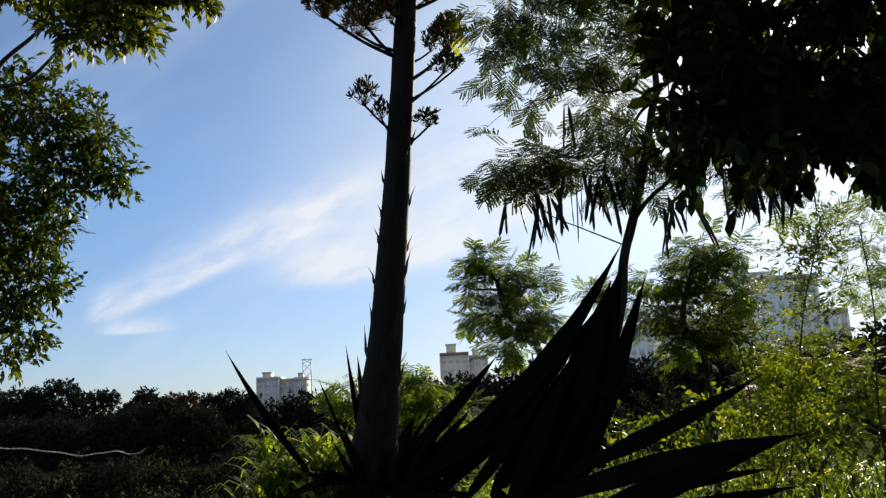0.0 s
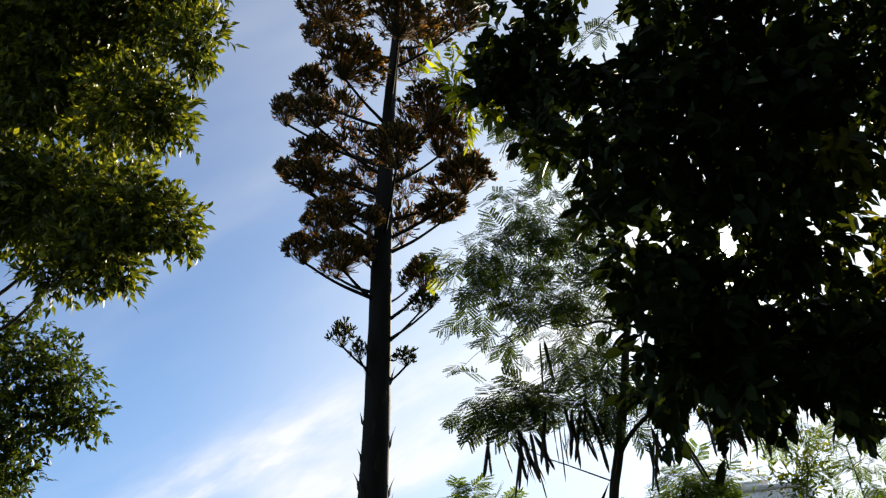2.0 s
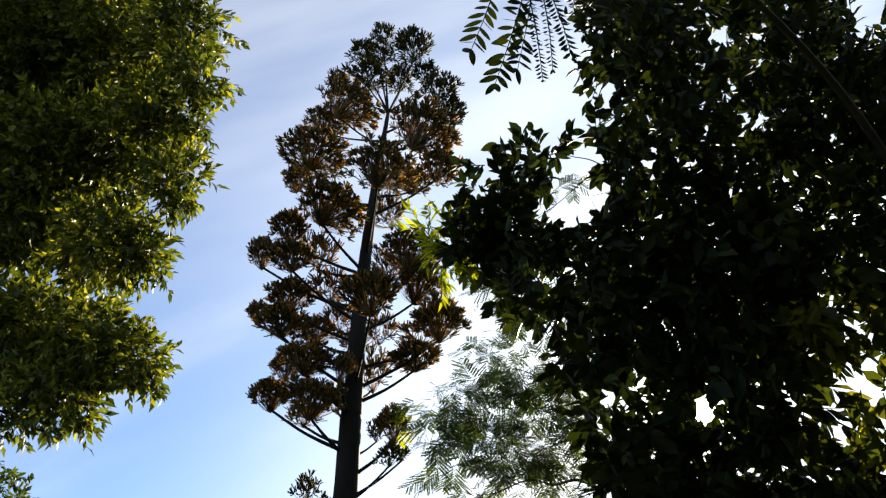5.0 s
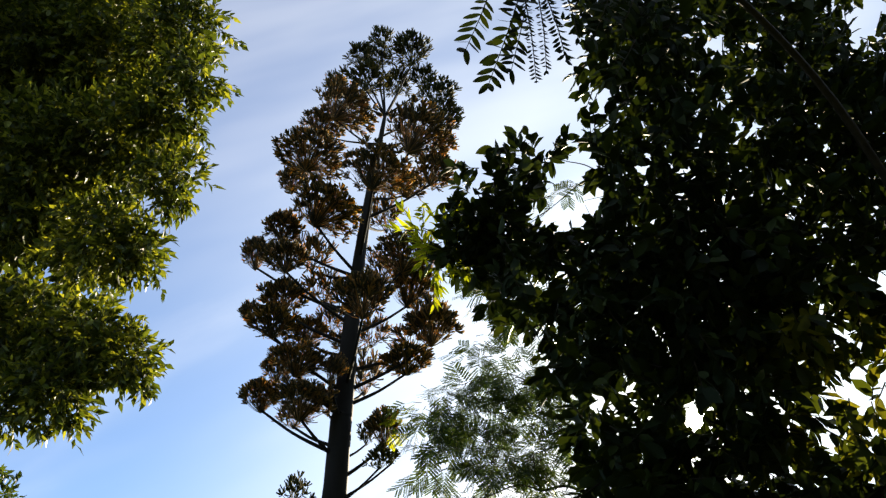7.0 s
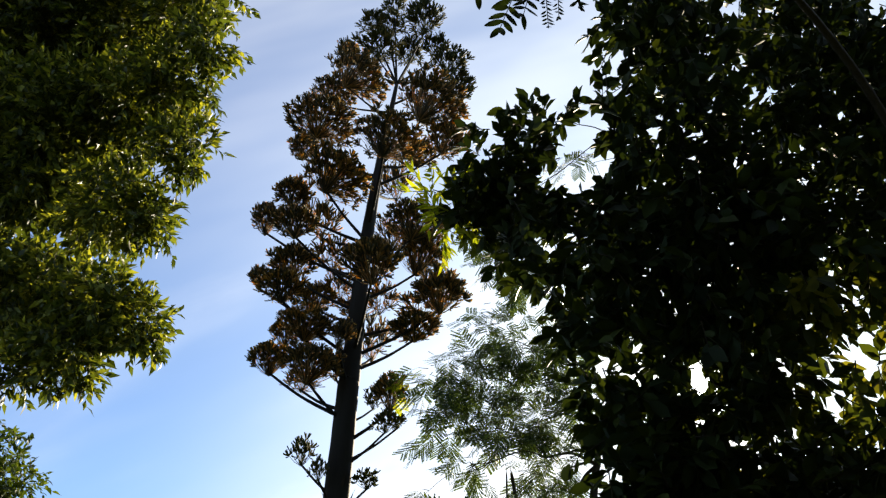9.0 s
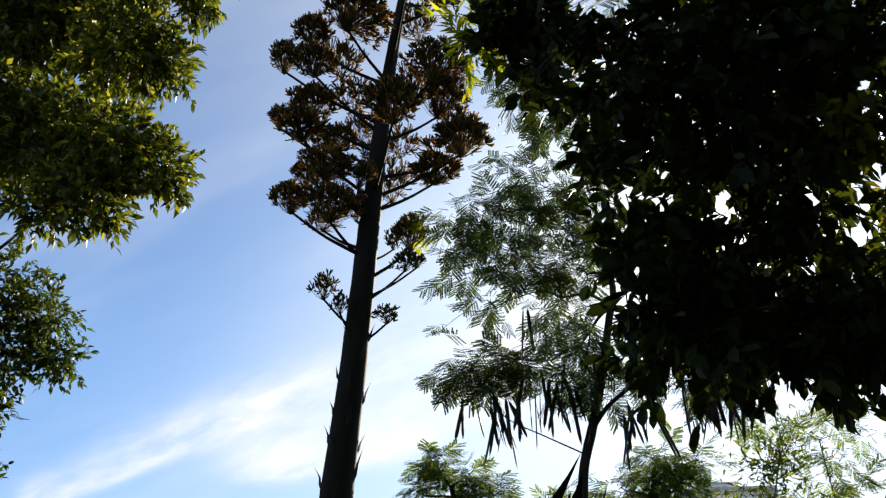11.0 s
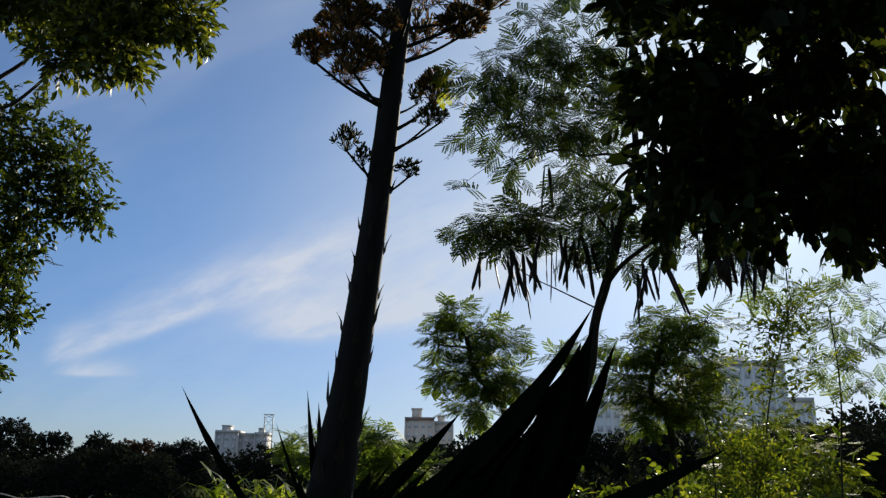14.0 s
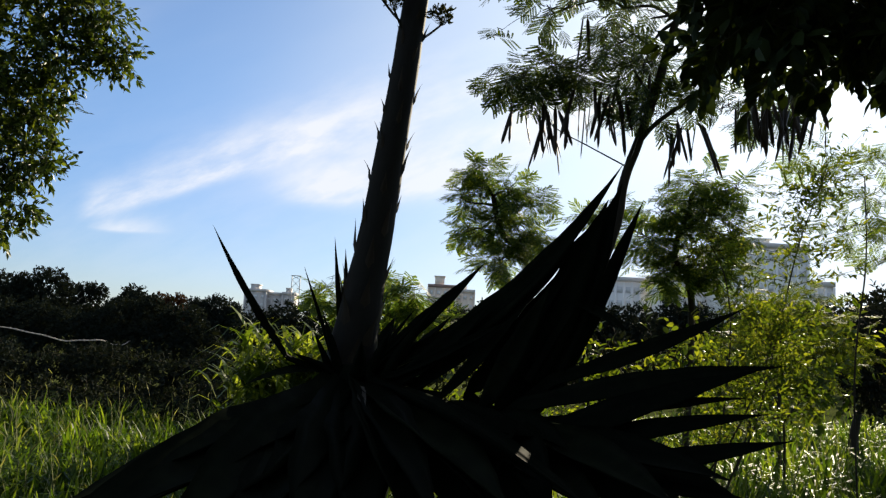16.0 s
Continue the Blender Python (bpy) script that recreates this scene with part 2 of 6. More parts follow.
def agave_material():
    mat, k = material("agave_skin")
    coord = k.n.new("ShaderNodeTexCoord").outputs["Object"]
    rnd = k.n.new("ShaderNodeObjectInfo").outputs["Random"]
    wax = k.noise(coord, 7.0, 5.0, 0.6)
    scar = k.span(k.noise(coord, 38.0, 3.0), 0.58, 0.75)
    # near-black, well below real agave skin: the backlit shade is coloured in
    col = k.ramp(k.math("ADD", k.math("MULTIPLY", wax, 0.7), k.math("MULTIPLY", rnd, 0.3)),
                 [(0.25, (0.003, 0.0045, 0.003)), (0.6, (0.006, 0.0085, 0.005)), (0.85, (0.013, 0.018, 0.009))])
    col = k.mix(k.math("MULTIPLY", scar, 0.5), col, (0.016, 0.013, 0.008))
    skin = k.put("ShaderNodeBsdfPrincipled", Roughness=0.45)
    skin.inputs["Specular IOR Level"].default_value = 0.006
    k.l.new(col, skin.inputs["Base Color"])
    k.l.new(bump(k, wax, 0.25, 0.008), skin.inputs["Normal"])
    finish(k, skin.outputs[0])
    return mat


def ground_material():
    mat, k = material("field_soil")
    coord = k.n.new("ShaderNodeTexCoord").outputs["Object"]
    big, small = k.noise(coord, 0.35, 5.0), k.noise(coord, 14.0, 4.0)
    col = k.ramp(k.math("ADD", k.math("MULTIPLY", big, 0.6), k.math("MULTIPLY", small, 0.4)),
                 [(0.3, (0.025, 0.022, 0.012)), (0.5, (0.045, 0.055, 0.018)), (0.72, (0.085, 0.095, 0.030))])
    skin = k.put("ShaderNodeBsdfPrincipled", Roughness=1.0)
    skin.inputs["Specular IOR Level"].default_value = 0.0
    k.l.new(col, skin.inputs["Base Color"])
    k.l.new(bump(k, small, 0.8, 0.03), skin.inputs["Normal"])
    finish(k, skin.outputs[0])
    return mat


def glass_material():
    mat, k = material("window_glass")
    skin = k.put("ShaderNodeBsdfPrincipled", Roughness=0.2, Metallic=0.0)
    coord = k.n.new("ShaderNodeTexCoord").outputs["Object"]
    k.l.new(k.mix(k.noise(coord, 0.4, 2.0), (0.66, 0.66, 0.66), (0.76, 0.75, 0.73)), skin.inputs["Base Color"])
    finish(k, skin.outputs[0])
    return mat


M_AGAVE, M_GROUND, M_GLASS = agave_material(), ground_material(), glass_material()


# ---- building helpers ----
ORIGIN = {}


def thing(name, at, label, category, group="", kind=""):
    ob = new(name)
    ob.empty_display_size = 0.2
    ob.location = at
    ORIGIN[ob.name] = np.array(at, dtype=float)
    return tagged(ob, label, category, group, kind)


def mesh_of(name, verts, faces, mat, smooth=False):
    """A mesh from an array of places and one of faces (all with as many corners)."""
    verts, faces = np.asarray(verts, dtype=np.float32), np.asarray(faces, dtype=np.int32)
    me = bpy.data.meshes.new(name)
    n, corners = len(faces), faces.shape[1]
    me.vertices.add(len(verts))
    me.vertices.foreach_set("co", verts.ravel())
    me.loops.add(n * corners)
    me.loops.foreach_set("vertex_index", faces.ravel())
    me.polygons.add(n)
    me.polygons.foreach_set("loop_start", np.arange(0, n * corners, corners, dtype=np.int32))
    if smooth:
        me.polygons.foreach_set("use_smooth", np.ones(n, dtype=bool))
    me.materials.append(mat)
    me.update(calc_edges=True)
    me.validate()
    return me


def part(name, verts, faces, mat, parent, label="", smooth=False, kind=""):
    """One mesh object under a thing or under a part; places are given in the world."""
    here = ORIGIN[parent.name]
    ob = new(name, mesh_of(name, np.asarray(verts) - here, faces, mat, smooth))
    ob.parent = parent
    ORIGIN[ob.name] = here
    return tagged(ob, label, kind=kind)


def shared_part(name, me, parent, m, label=""):
    """A part that shares its mesh with its likes; m is its pose in the world."""
    here = ORIGIN[parent.name]
    ob = new(name, me)
    ob.parent = parent
    ob.matrix_basis = Matrix.Translation(-Vector(here)) @ m
    return tagged(ob, label)


def join(*pieces):
    vs, fs, n = [], [], 0
    for v, f in pieces:
        vs.append(np.asarray(v, dtype=float))
        fs.append(np.asarray(f) + n)
        n += len(v)
    return np.concatenate(vs), np.concatenate(fs)


def smooth_line(points, steps):
    """Catmull-Rom through the points."""
    p = np.asarray(points, dtype=float)
    if len(p) == 2:
        return p[0] + (p[1] - p[0]) * np.linspace(0, 1, steps + 1)[:, None]
    p = np.concatenate([[2 * p[0] - p[1]], p, [2 * p[-1] - p[-2]]])
    out = []
    for i in range(1, len(p) - 2):
        a, b, c, d = p[i - 1:i + 3]
        for s in range(steps):
            t = s / steps
            out.append(0.5 * (2 * b + (c - a) * t + (2 * a - 5 * b + 4 * c - d) * t * t + (3 * b - a - 3 * c + d) * t ** 3))
    out.append(p[-2])
    return np.array(out)


def tube(points, radii, sides=8, steps=6, rough=0.0, rng=None):
    """A round limb along the points, tapering from radius to radius, with closed ends."""
    line = smooth_line(points, steps)
    t = np.linspace(0, 1, len(line))
    rad = np.interp(t, np.linspace(0, 1, len(radii)), radii)
    tan = np.gradient(line, axis=0)
    tan /= np.linalg.norm(tan, axis=1)[:, None] + 1e-9
    ref = np.array([0.0, 1.0, 0.0]) if abs(tan[0][1]) < 0.8 else np.array([1.0, 0, 0])
    s = np.cross(tan, ref)
    s /= np.linalg.norm(s, axis=1)[:, None] + 1e-9
    q = np.cross(tan, s)
    a = np.linspace(0, 2 * math.pi, sides, endpoint=False)
    ring = np.cos(a)[None, :, None] * s[:, None, :] + np.sin(a)[None, :, None] * q[:, None, :]
    wide = rad[:, None, None] * (1 + (rng.uniform(-rough, rough, (len(line), sides, 1)) if rng is not None else 0))
    verts = (line[:, None, :] + ring * wide).reshape(-1, 3)
    faces = []
    for i in range(len(line) - 1):
        for j in range(sides):
            k = (j + 1) % sides
            faces.append((i * sides + j, i * sides + k, (i + 1) * sides + k, (i + 1) * sides + j))
    last = len(verts)
    verts = np.concatenate([verts, line[:1], line[-1:]])
    end = (len(line) - 1) * sides
    for j in range(0, sides, 2):
        k, h = (j + 1) % sides, (j + 2) % sides
        faces.append((last, h, k, j))
        faces.append((last + 1, end + j, end + k, end + h))
    return verts, np.array(faces)


def unit(v):
    return v / (np.linalg.norm(v, axis=-1, keepdims=True) + 1e-9)


def sphere_dirs(rng, n):
    return unit(rng.normal(size=(n, 3)))


# leaf blades as (side, along, out of the blade)
OVAL = np.array([(0, 0, 0), (-0.40, 0.28, 0.05), (-0.40, 0.66, 0.04), (0, 1, -0.10), (0.40, 0.66, 0.04), (0.40, 0.28, 0.05), (0, 0.5, -0.02)])
LANCE = np.array([(0, 0, 0), (-0.40, 0.24, 0.04), (-0.34, 0.58, 0.03), (0, 1, -0.14), (0.34, 0.58, 0.03), (0.40, 0.24, 0.04), (0, 0.5, -0.02)])
SLIM = np.array([(0, 0, 0), (-0.40, 0.40, 0.05), (0, 1, -0.14), (0.40, 0.40, 0.05), (0, 0.42, -0.02)])
SLIM_F = np.array([(0, 4, 1), (4, 2, 1), (0, 3, 4), (3, 2, 4)])
OVAL_F = np.array([(0, 6, 1), (6, 2, 1), (6, 3, 2), (0, 5, 6), (6, 5, 4), (6, 4, 3)])
DIAMOND = np.array([(0, 0, 0), (-0.5, 0.5, 0.05), (0, 1, -0.08), (0.5, 0.5, 0.05)])
DIAMOND_F = np.array([(0, 3, 1), (3, 2, 1)])
BLADE_F = np.array([(0, 1, 3), (0, 3, 2), (2, 3, 5), (2, 5, 4), (4, 5, 6)])


def blade_shape(bend):
    return np.array([(-0.5, 0, 0), (0.5, 0, 0), (-0.45, 0.38, 0.08 * bend), (0.45, 0.38, 0.08 * bend),
                     (-0.3, 0.72, 0.32 * bend), (0.3, 0.72, 0.32 * bend), (0, 1 - 0.25 * bend, 0.75 * bend)])


def blades(at, way, out, length, width, shape, faces):
    """Many copies of one blade: at, its way, its upper side, length and width."""
    way = unit(way)
    side = unit(np.cross(way, out))
    out = np.cross(side, way)
    length, width = np.broadcast_to(length, len(at)), np.broadcast_to(width, len(at))
    v = (at[:, None, :] + side[:, None, :] * (shape[None, :, 0] * width[:, None])[..., None]
         + way[:, None, :] * (shape[None, :, 1] * length[:, None])[..., None]
         + out[:, None, :] * (shape[None, :, 2] * length[:, None])[..., None])
    f = faces[None] + (np.arange(len(at)) * len(shape))[:, None, None]
    return v.reshape(-1, 3), f.reshape(-1, faces.shape[1])


def sticks(a, b, r0, r1):
    """Thin three-sided twigs from a to b."""
    way = unit(b - a)
    s = unit(np.cross(way, np.array([0.31, 0.52, 0.79])))
    q = np.cross(way, s)
    vs = []
    for base, r in ((a, r0), (b, r1)):
        for ang in (0, 2.094, 4.189):
            vs.append(base + (s * math.cos(ang) + q * math.sin(ang)) * r)
    v = np.stack(vs, axis=1)
    f = np.array([(0, 1, 4, 3), (1, 2, 5, 4), (2, 0, 3, 5)])
    return v.reshape(-1, 3), (f[None] + (np.arange(len(a)) * 6)[:, None, None]).reshape(-1, 4)


def foliage(rng, clumps, twigs_per, twig, per_twig, leaf, width, shape=OVAL, faces=OVAL_F, droop=0.25, fill=0.45, squash=0.8, gap=None, least=4, loose=False):
    """Leafy twigs that fill clumps (x, y, z, radius). Gives the leaves (or, when loose, their seats) and the twigs."""
    starts, ways = [], []
    for x, y, z, r in clumps:
        n = max(least, int(twigs_per * r * r))
        d = sphere_dirs(rng, n)
        rad = r * rng.uniform(0, 1, n) ** fill
        starts.append(np.array([x, y, z]) + d * rad[:, None] * np.array([1, 1, squash]) + rng.normal(0, 0.08 * r, (n, 3)))
        ways.append(unit(d * 0.7 + sphere_dirs(rng, n) * 0.75 + np.array([0, 0, -droop])))
    a, w = np.concatenate(starts), np.concatenate(ways)
    tl = twig * rng.uniform(0.6, 1.3, len(a))
    at, way, out = [], [], []
    for i in range(per_twig):
        t = (i + 0.6) / per_twig
        turn = sphere_dirs(rng, len(a))
        turn = unit(turn - w * (turn * w).sum(1, keepdims=True))
        at.append(a + w * (tl * t)[:, None])
        way.append(unit(w * (0.45 + 0.8 * t) + turn * 0.8 + np.array([0, 0, -droop * 0.5])))
        out.append(unit(sphere_dirs(rng, len(a)) * 0.8 + np.array([0, 0, 0.8])))
    at, way, out = np.concatenate(at), np.concatenate(way), np.concatenate(out)
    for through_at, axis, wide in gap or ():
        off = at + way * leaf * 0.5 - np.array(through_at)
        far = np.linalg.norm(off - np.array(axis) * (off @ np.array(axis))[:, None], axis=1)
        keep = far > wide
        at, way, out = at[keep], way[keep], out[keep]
    size = rng.uniform(0.65, 1.2, len(at))
    lv = (at, way, out, leaf * size, width * size)
    lv = lv if loose else blades(*lv, shape, faces)
    return lv, sticks(a, a + w * tl[:, None], twig * 0.012 + 0.001, 0.0008)


LEAF_EDGE = [(-0.5 * math.sin(math.pi * v ** 0.8) ** 0.8, v) for v in (0.08, 0.22, 0.4, 0.6, 0.78, 0.92)]


def leaf_mesh(mat):
    """One pointed oval leaf, folded along its vein, with its tip hanging."""
    v = [(0, 0, 0)] + [(x, y, 0.06 * abs(x) - 0.12 * y * y) for x, y in LEAF_EDGE] + [(0, 1, -0.15)]
    v += [(-x, y, 0.06 * abs(x) - 0.12 * y * y) for x, y in LEAF_EDGE[::-1]] + [(0, 0.5, -0.06)]
    return mesh_of("leaf", v, [(14, (i + 1) % 14, i) for i in range(14)], mat, smooth=True)


def leaf_parts(rng, parent, seats, me, count):
    """Makes count of the leaves parts of their own, and gives the seats of the rest."""
    order = rng.permutation(len(seats[0]))
    for i in order[:count]:
        at, way, out, long, wide = (q[i] for q in seats)
        side = unit(np.cross(way, out))
        m = Matrix((side, way, np.cross(side, way))).transposed().to_4x4()
        shared_part("leaf", me, parent, Matrix.Translation(at) @ m @ Matrix.Diagonal((wide, long, long, 1)))
    return [q[order[count:]] for q in seats]


def feather_shape(pairs, leaflets, rachis=0.30, pinna=0.15, leaflet=0.018, wide=0.0085):
    """One twice-feathered leaf along +y (side, along, out): all its leaflets, and its stems as thin strips."""
    rng = np.random.default_rng(5)
    at, way = [], []
    v_stem, f_stem = [], []

    def stem(p, q, w):
        p, q = np.array(p), np.array(q)
        s = unit(np.cross(q - p, np.array([0, 0, 1.0]))) * w
        n = len(v_stem)
        v_stem.extend([p - s, p + s, q + s * 0.5, q - s * 0.5])
        f_stem.extend([(n, n + 1, n + 2), (n, n + 2, n + 3)])

    stem((0, 0, 0), (0, rachis, -0.02), 0.002)
    for i in range(pairs):
        t = 0.28 + 0.72 * i / (pairs - 1)
        ln = pinna * (0.75 + 0.5 * math.sin(math.pi * (0.2 + 0.65 * t)))
        for sgn in (-1, 1):
            p = np.array([0, rachis * t, -0.02 * t])
            w = unit(np.array([sgn * 0.82, 0.55 + 0.25 * t, -0.12 + rng.uniform(-0.18, 0.1)]))
            stem(p, p + w * ln, 0.0012)
            across = unit(np.cross(w, np.array([0, 0, 1.0])))
            for j in range(leaflets):
                s = 0.1 + 0.9 * (j + 0.5) / leaflets
                for side in (-1, 1):
                    at.append(p + w * ln * s)
                    way.append(unit(across * side + w * 0.45))
    at, way = np.array(at), np.array(way)
    out = unit(np.tile([0, 0, 1.0], (len(at), 1)) + rng.normal(0, 0.15, (len(at), 3)))
    v, f = blades(at, way, out, leaflet, wide, DIAMOND, DIAMOND_F)
    vs, fs = np.array(v_stem), np.array(f_stem)
    return np.concatenate([v, vs]), np.concatenate([f, fs + len(v)])


def feathers(rng, clumps, per, shape, scale=1.0, droop=0.35, fill=0.5, squash=0.7):
    """Clumps (x, y, z, radius) filled with twice-feathered leaves, and the twigs they sit on."""
    sv, sf = shape
    at, way = [], []
    for x, y, z, r in clumps:
        n = max(3, int(per * r * r))
        d = sphere_dirs(rng, n)
        at.append(np.array([x, y, z]) + d * (r * rng.uniform(0, 1, n) ** fill)[:, None] * np.array([1, 1, squash]))
        way.append(unit(d * np.array([1, 1, 0.5]) + sphere_dirs(rng, n) * 0.45 + np.array([0, 0, -droop])))
    at, way = np.concatenate(at), np.concatenate(way)
    at = at - way * 0.10 * scale
    out = unit(sphere_dirs(rng, len(at)) * 0.5 + np.array([0, 0, 1.0]))
    v, f = blades_fixed(at, way, out, scale * rng.uniform(0.7, 1.15, len(at)), sv, sf)
    return (v, f), sticks(at - way * 0.15 * scale + np.array([0, 0, -0.03]), at, 0.003, 0.0015)


def blades_fixed(at, way, out, size, sv, sf):
    side = unit(np.cross(way, out))
    out = np.cross(side, way)
    v = (at[:, None, :] + side[:, None, :] * (sv[None, :, 0] * size[:, None])[..., None]
         + way[:, None, :] * (sv[None, :, 1] * size[:, None])[..., None]
         + out[:, None, :] * (sv[None, :, 2] * size[:, None])[..., None])
    return v.reshape(-1, 3), (sf[None] + (np.arange(len(at)) * len(sv))[:, None, None]).reshape(-1, 3)


def limbs(rng, parent, trunk, clumps, r0, name="branch", mat=None, wander=0.10, rise=0.0):
    """Limbs that fork from the trunk line, and from one another, out to every clump; a part each."""
    nodes = [(np.array(p, dtype=float), r0, 0) for p in smooth_line(trunk, 4)[-7:]]
    root = nodes[0][0]
    for x, y, z, r in sorted(clumps, key=lambda c: np.linalg.norm(np.array(c[:3]) - root)):
        end = np.array([x, y, z])
        s, rs, deep = min(nodes, key=lambda n: np.linalg.norm(n[0] - end) + 0.12 * n[2] + 0.5 * max(0.0, n[0][2] - end[2]))
        ln = np.linalg.norm(end - s)
        q1 = s + (end - s) * 0.35 + rng.normal(0, wander * 0.5 * ln, 3) + np.array([0, 0, (0.06 + rise) * ln])
        q2 = s + (end - s) * 0.72 + rng.normal(0, wander * 0.4 * ln, 3) + np.array([0, 0, rise * ln])
        ra = rs * 0.72
        v, f = tube([s, q1, q2, end], [ra, ra * 0.8, ra * 0.6, ra * 0.35], 6, 5)
        part(name, v, f, mat or M_BARK, parent, smooth=True)
        nodes += [(q1, ra * 0.85, deep + 1), (q2, ra * 0.7, deep + 1), (end, ra * 0.5, deep + 2)]


# ---- the ground ----
def ground_height(x, y):
    return 0.10 * np.sin(x * 0.31 + 1.0) * np.cos(y * 0.23) * np.clip((y - 3) / 6, 0, 1)


def build_ground():
    xs = np.concatenate([[-1500, -500, -180, -80], np.linspace(-40, 40, 81), [80, 180, 500, 1500]])
    ys = np.concatenate([[-1500, -300, -60, -20], np.linspace(-8, 48, 57), [80, 160, 400, 1000, 2500]])
    gx, gy = np.meshgrid(xs, ys)
    gz = np.where((abs(gx) < 60) & (gy < 60), ground_height(gx, gy), 0.0)
    verts = np.stack([gx.ravel(), gy.ravel(), gz.ravel()], axis=1)
    w = len(xs)
    faces = [(j * w + i, j * w + i + 1, (j + 1) * w + i + 1, (j + 1) * w + i) for j in range(len(ys) - 1) for i in range(w - 1)]
    me = mesh_of("ground", verts, faces, M_GROUND, True)
    tagged(new("ground", me), "dark soil and thatch under the field grass", "ground", kind="structure")


build_ground()


# ---- far apartment blocks ----
def box(x0, x1, y0, y1, z0, z1):
    v = np.array([(x, y, z) for z in (z0, z1) for y in (y0, y1) for x in (x0, x1)], dtype=float)
    f = np.array([(0, 2, 3, 1), (4, 5, 7, 6), (0, 1, 5, 4), (1, 3, 7, 5), (3, 2, 6, 7), (2, 0, 4, 6)])
    return v, f


PANE = mesh_of("pane", *box(-0.45, 0.45, -0.04, 0.04, -0.55, 0.55), M_GLASS)
SILL = mesh_of("sill", *box(-0.55, 0.55, -0.10, 0.06, -0.05, 0.05), M_WALL_B)


def block(x, y, wide, deep, top, tank, label, wall=None, cols=4):
    """A tall apartment block: ribbed walls, a parapet, a water tank on the roof, rows of windows."""
    b = thing("apartment_block", (x, y, 0), label, "building", "far apartment blocks")
    h = wide / 2
    part("wall", *box(x - h, x + h, y, y + deep, 0, top), wall or M_WALL, b)
    for i in range(cols + 1):
        rx = x - h + wide * i / cols
        part("pilaster", *box(rx - 0.25, rx + 0.25, y - 0.35, y + 0.1, 0, top - 0.4), wall or M_WALL, b)
    v, f = join(box(x - h - 0.2, x + h + 0.2, y - 0.5, y - 0.1, top - 0.3, top + 0.7), box(x - h - 0.2, x - h + 0.15, y - 0.1, y + deep, top - 0.3, top + 0.7),
                box(x + h - 0.15, x + h + 0.2, y - 0.1, y + deep, top - 0.3, top + 0.7))
    part("parapet", v, f, M_ROOF if tank > 3 else M_WALL_B, b, "dull red-brown roof edge" if tank > 3 else "")
    if tank > 0:
        tx = x - wide * 0.1
        v, f = join(box(tx - wide * 0.17, tx + wide * 0.17, y + 1, y + deep * 0.6, top - 0.2, top + tank),
                    box(tx - wide * 0.2, tx + wide * 0.2, y + 0.8, y + deep * 0.65, top + tank, top + tank + 0.3))
        part("water_tank", v, f, wall or M_WALL, b)
    floors = int(min(top - 2, 24) / 3)
    for i in range(cols):
        for s in range(floors):
            wx, wz = x - h + wide * (i + 0.5) / cols, top - 2.0 - s * 3.0
            w = shared_part("window", PANE, b, Matrix.Translation((wx, y - 0.05, wz)) @ Matrix.Diagonal((1.0 + 0.2 * (i % 2), 1, 1, 1)))
            ORIGIN[w.name] = np.array((x, y, 0))
            sill = new("sill", SILL)
            sill.parent = w
            sill.location = (0, 0, -0.62)


block(-68.1, 280, 7.6, 11, 15.4, 2.2, "distant grey apartment block with a water tank on its roof", M_WALL_B, 3)
block(-61.8, 283, 6.0, 11, 14.6, 0, "distant grey apartment block with a flat roof", M_WALL_B, 3)
block(-56.4, 281, 4.1, 9, 14.8, 2.0, "distant narrow grey apartment block", M_WALL_B, 2)
block(-0.5, 260, 9.3, 12, 19.1, 3.4, "distant beige apartment block with a tall roof tank", M_WALL, 4)
block(7.4, 262, 6.3, 12, 18.0, 2.4, "distant beige apartment block with a reddish roof edge", M_WALL, 3)
block(40.7, 170, 9.1, 14, 16.5, 0, "pale apartment block half hidden by trees", M_WALL_C, 5)
block(47.2, 160, 4.5, 9, 16.6, 0, "pale narrow apartment block behind trees", M_WALL_C, 2)
block(54.4, 162, 8.5, 12, 16.2, 0, "pale apartment block behind trees", M_WALL_C, 4)
block(62.7, 150, 16.4, 14, 22.8, 1.5, "broad pale apartment block behind the trees", M_WALL_C, 8)
block(74.4, 152, 5.0, 12, 16.0, 0, "low pale apartment block beside a broad one", M_WALL_C, 3)


def lattice_mast(x, y, wide, z0, top):
    m = thing("lattice_mast", (x, y, 0), "thin steel lattice mast beside the far apartment blocks", "mast")
    h = wide / 2
    for sx in (-h, h):
        v, f = tube([(x + sx, y, 0), (x + sx, y, top)], [0.16, 0.16], 6, 2)
        part("leg", v, f, M_STEEL, m)
    z = z0
    while z < top - 0.5:
        for s in (1, -1):
            v, f = tube([(x - h * s, y, z), (x + h * s, y, min(z + 3.0, top))], [0.08, 0.08], 5, 1)
            part("brace", v, f, M_STEEL, m)
        z += 3.0
    for z in (top, top - 9.0):
        v, f = tube([(x - h - 0.4, y, z), (x + h + 0.4, y, z)], [0.14, 0.14], 5, 1)
        part("crossbar", v, f, M_STEEL, m)


lattice_mast(*(-53.0, 276, 2.9, 8.0, 21.3))


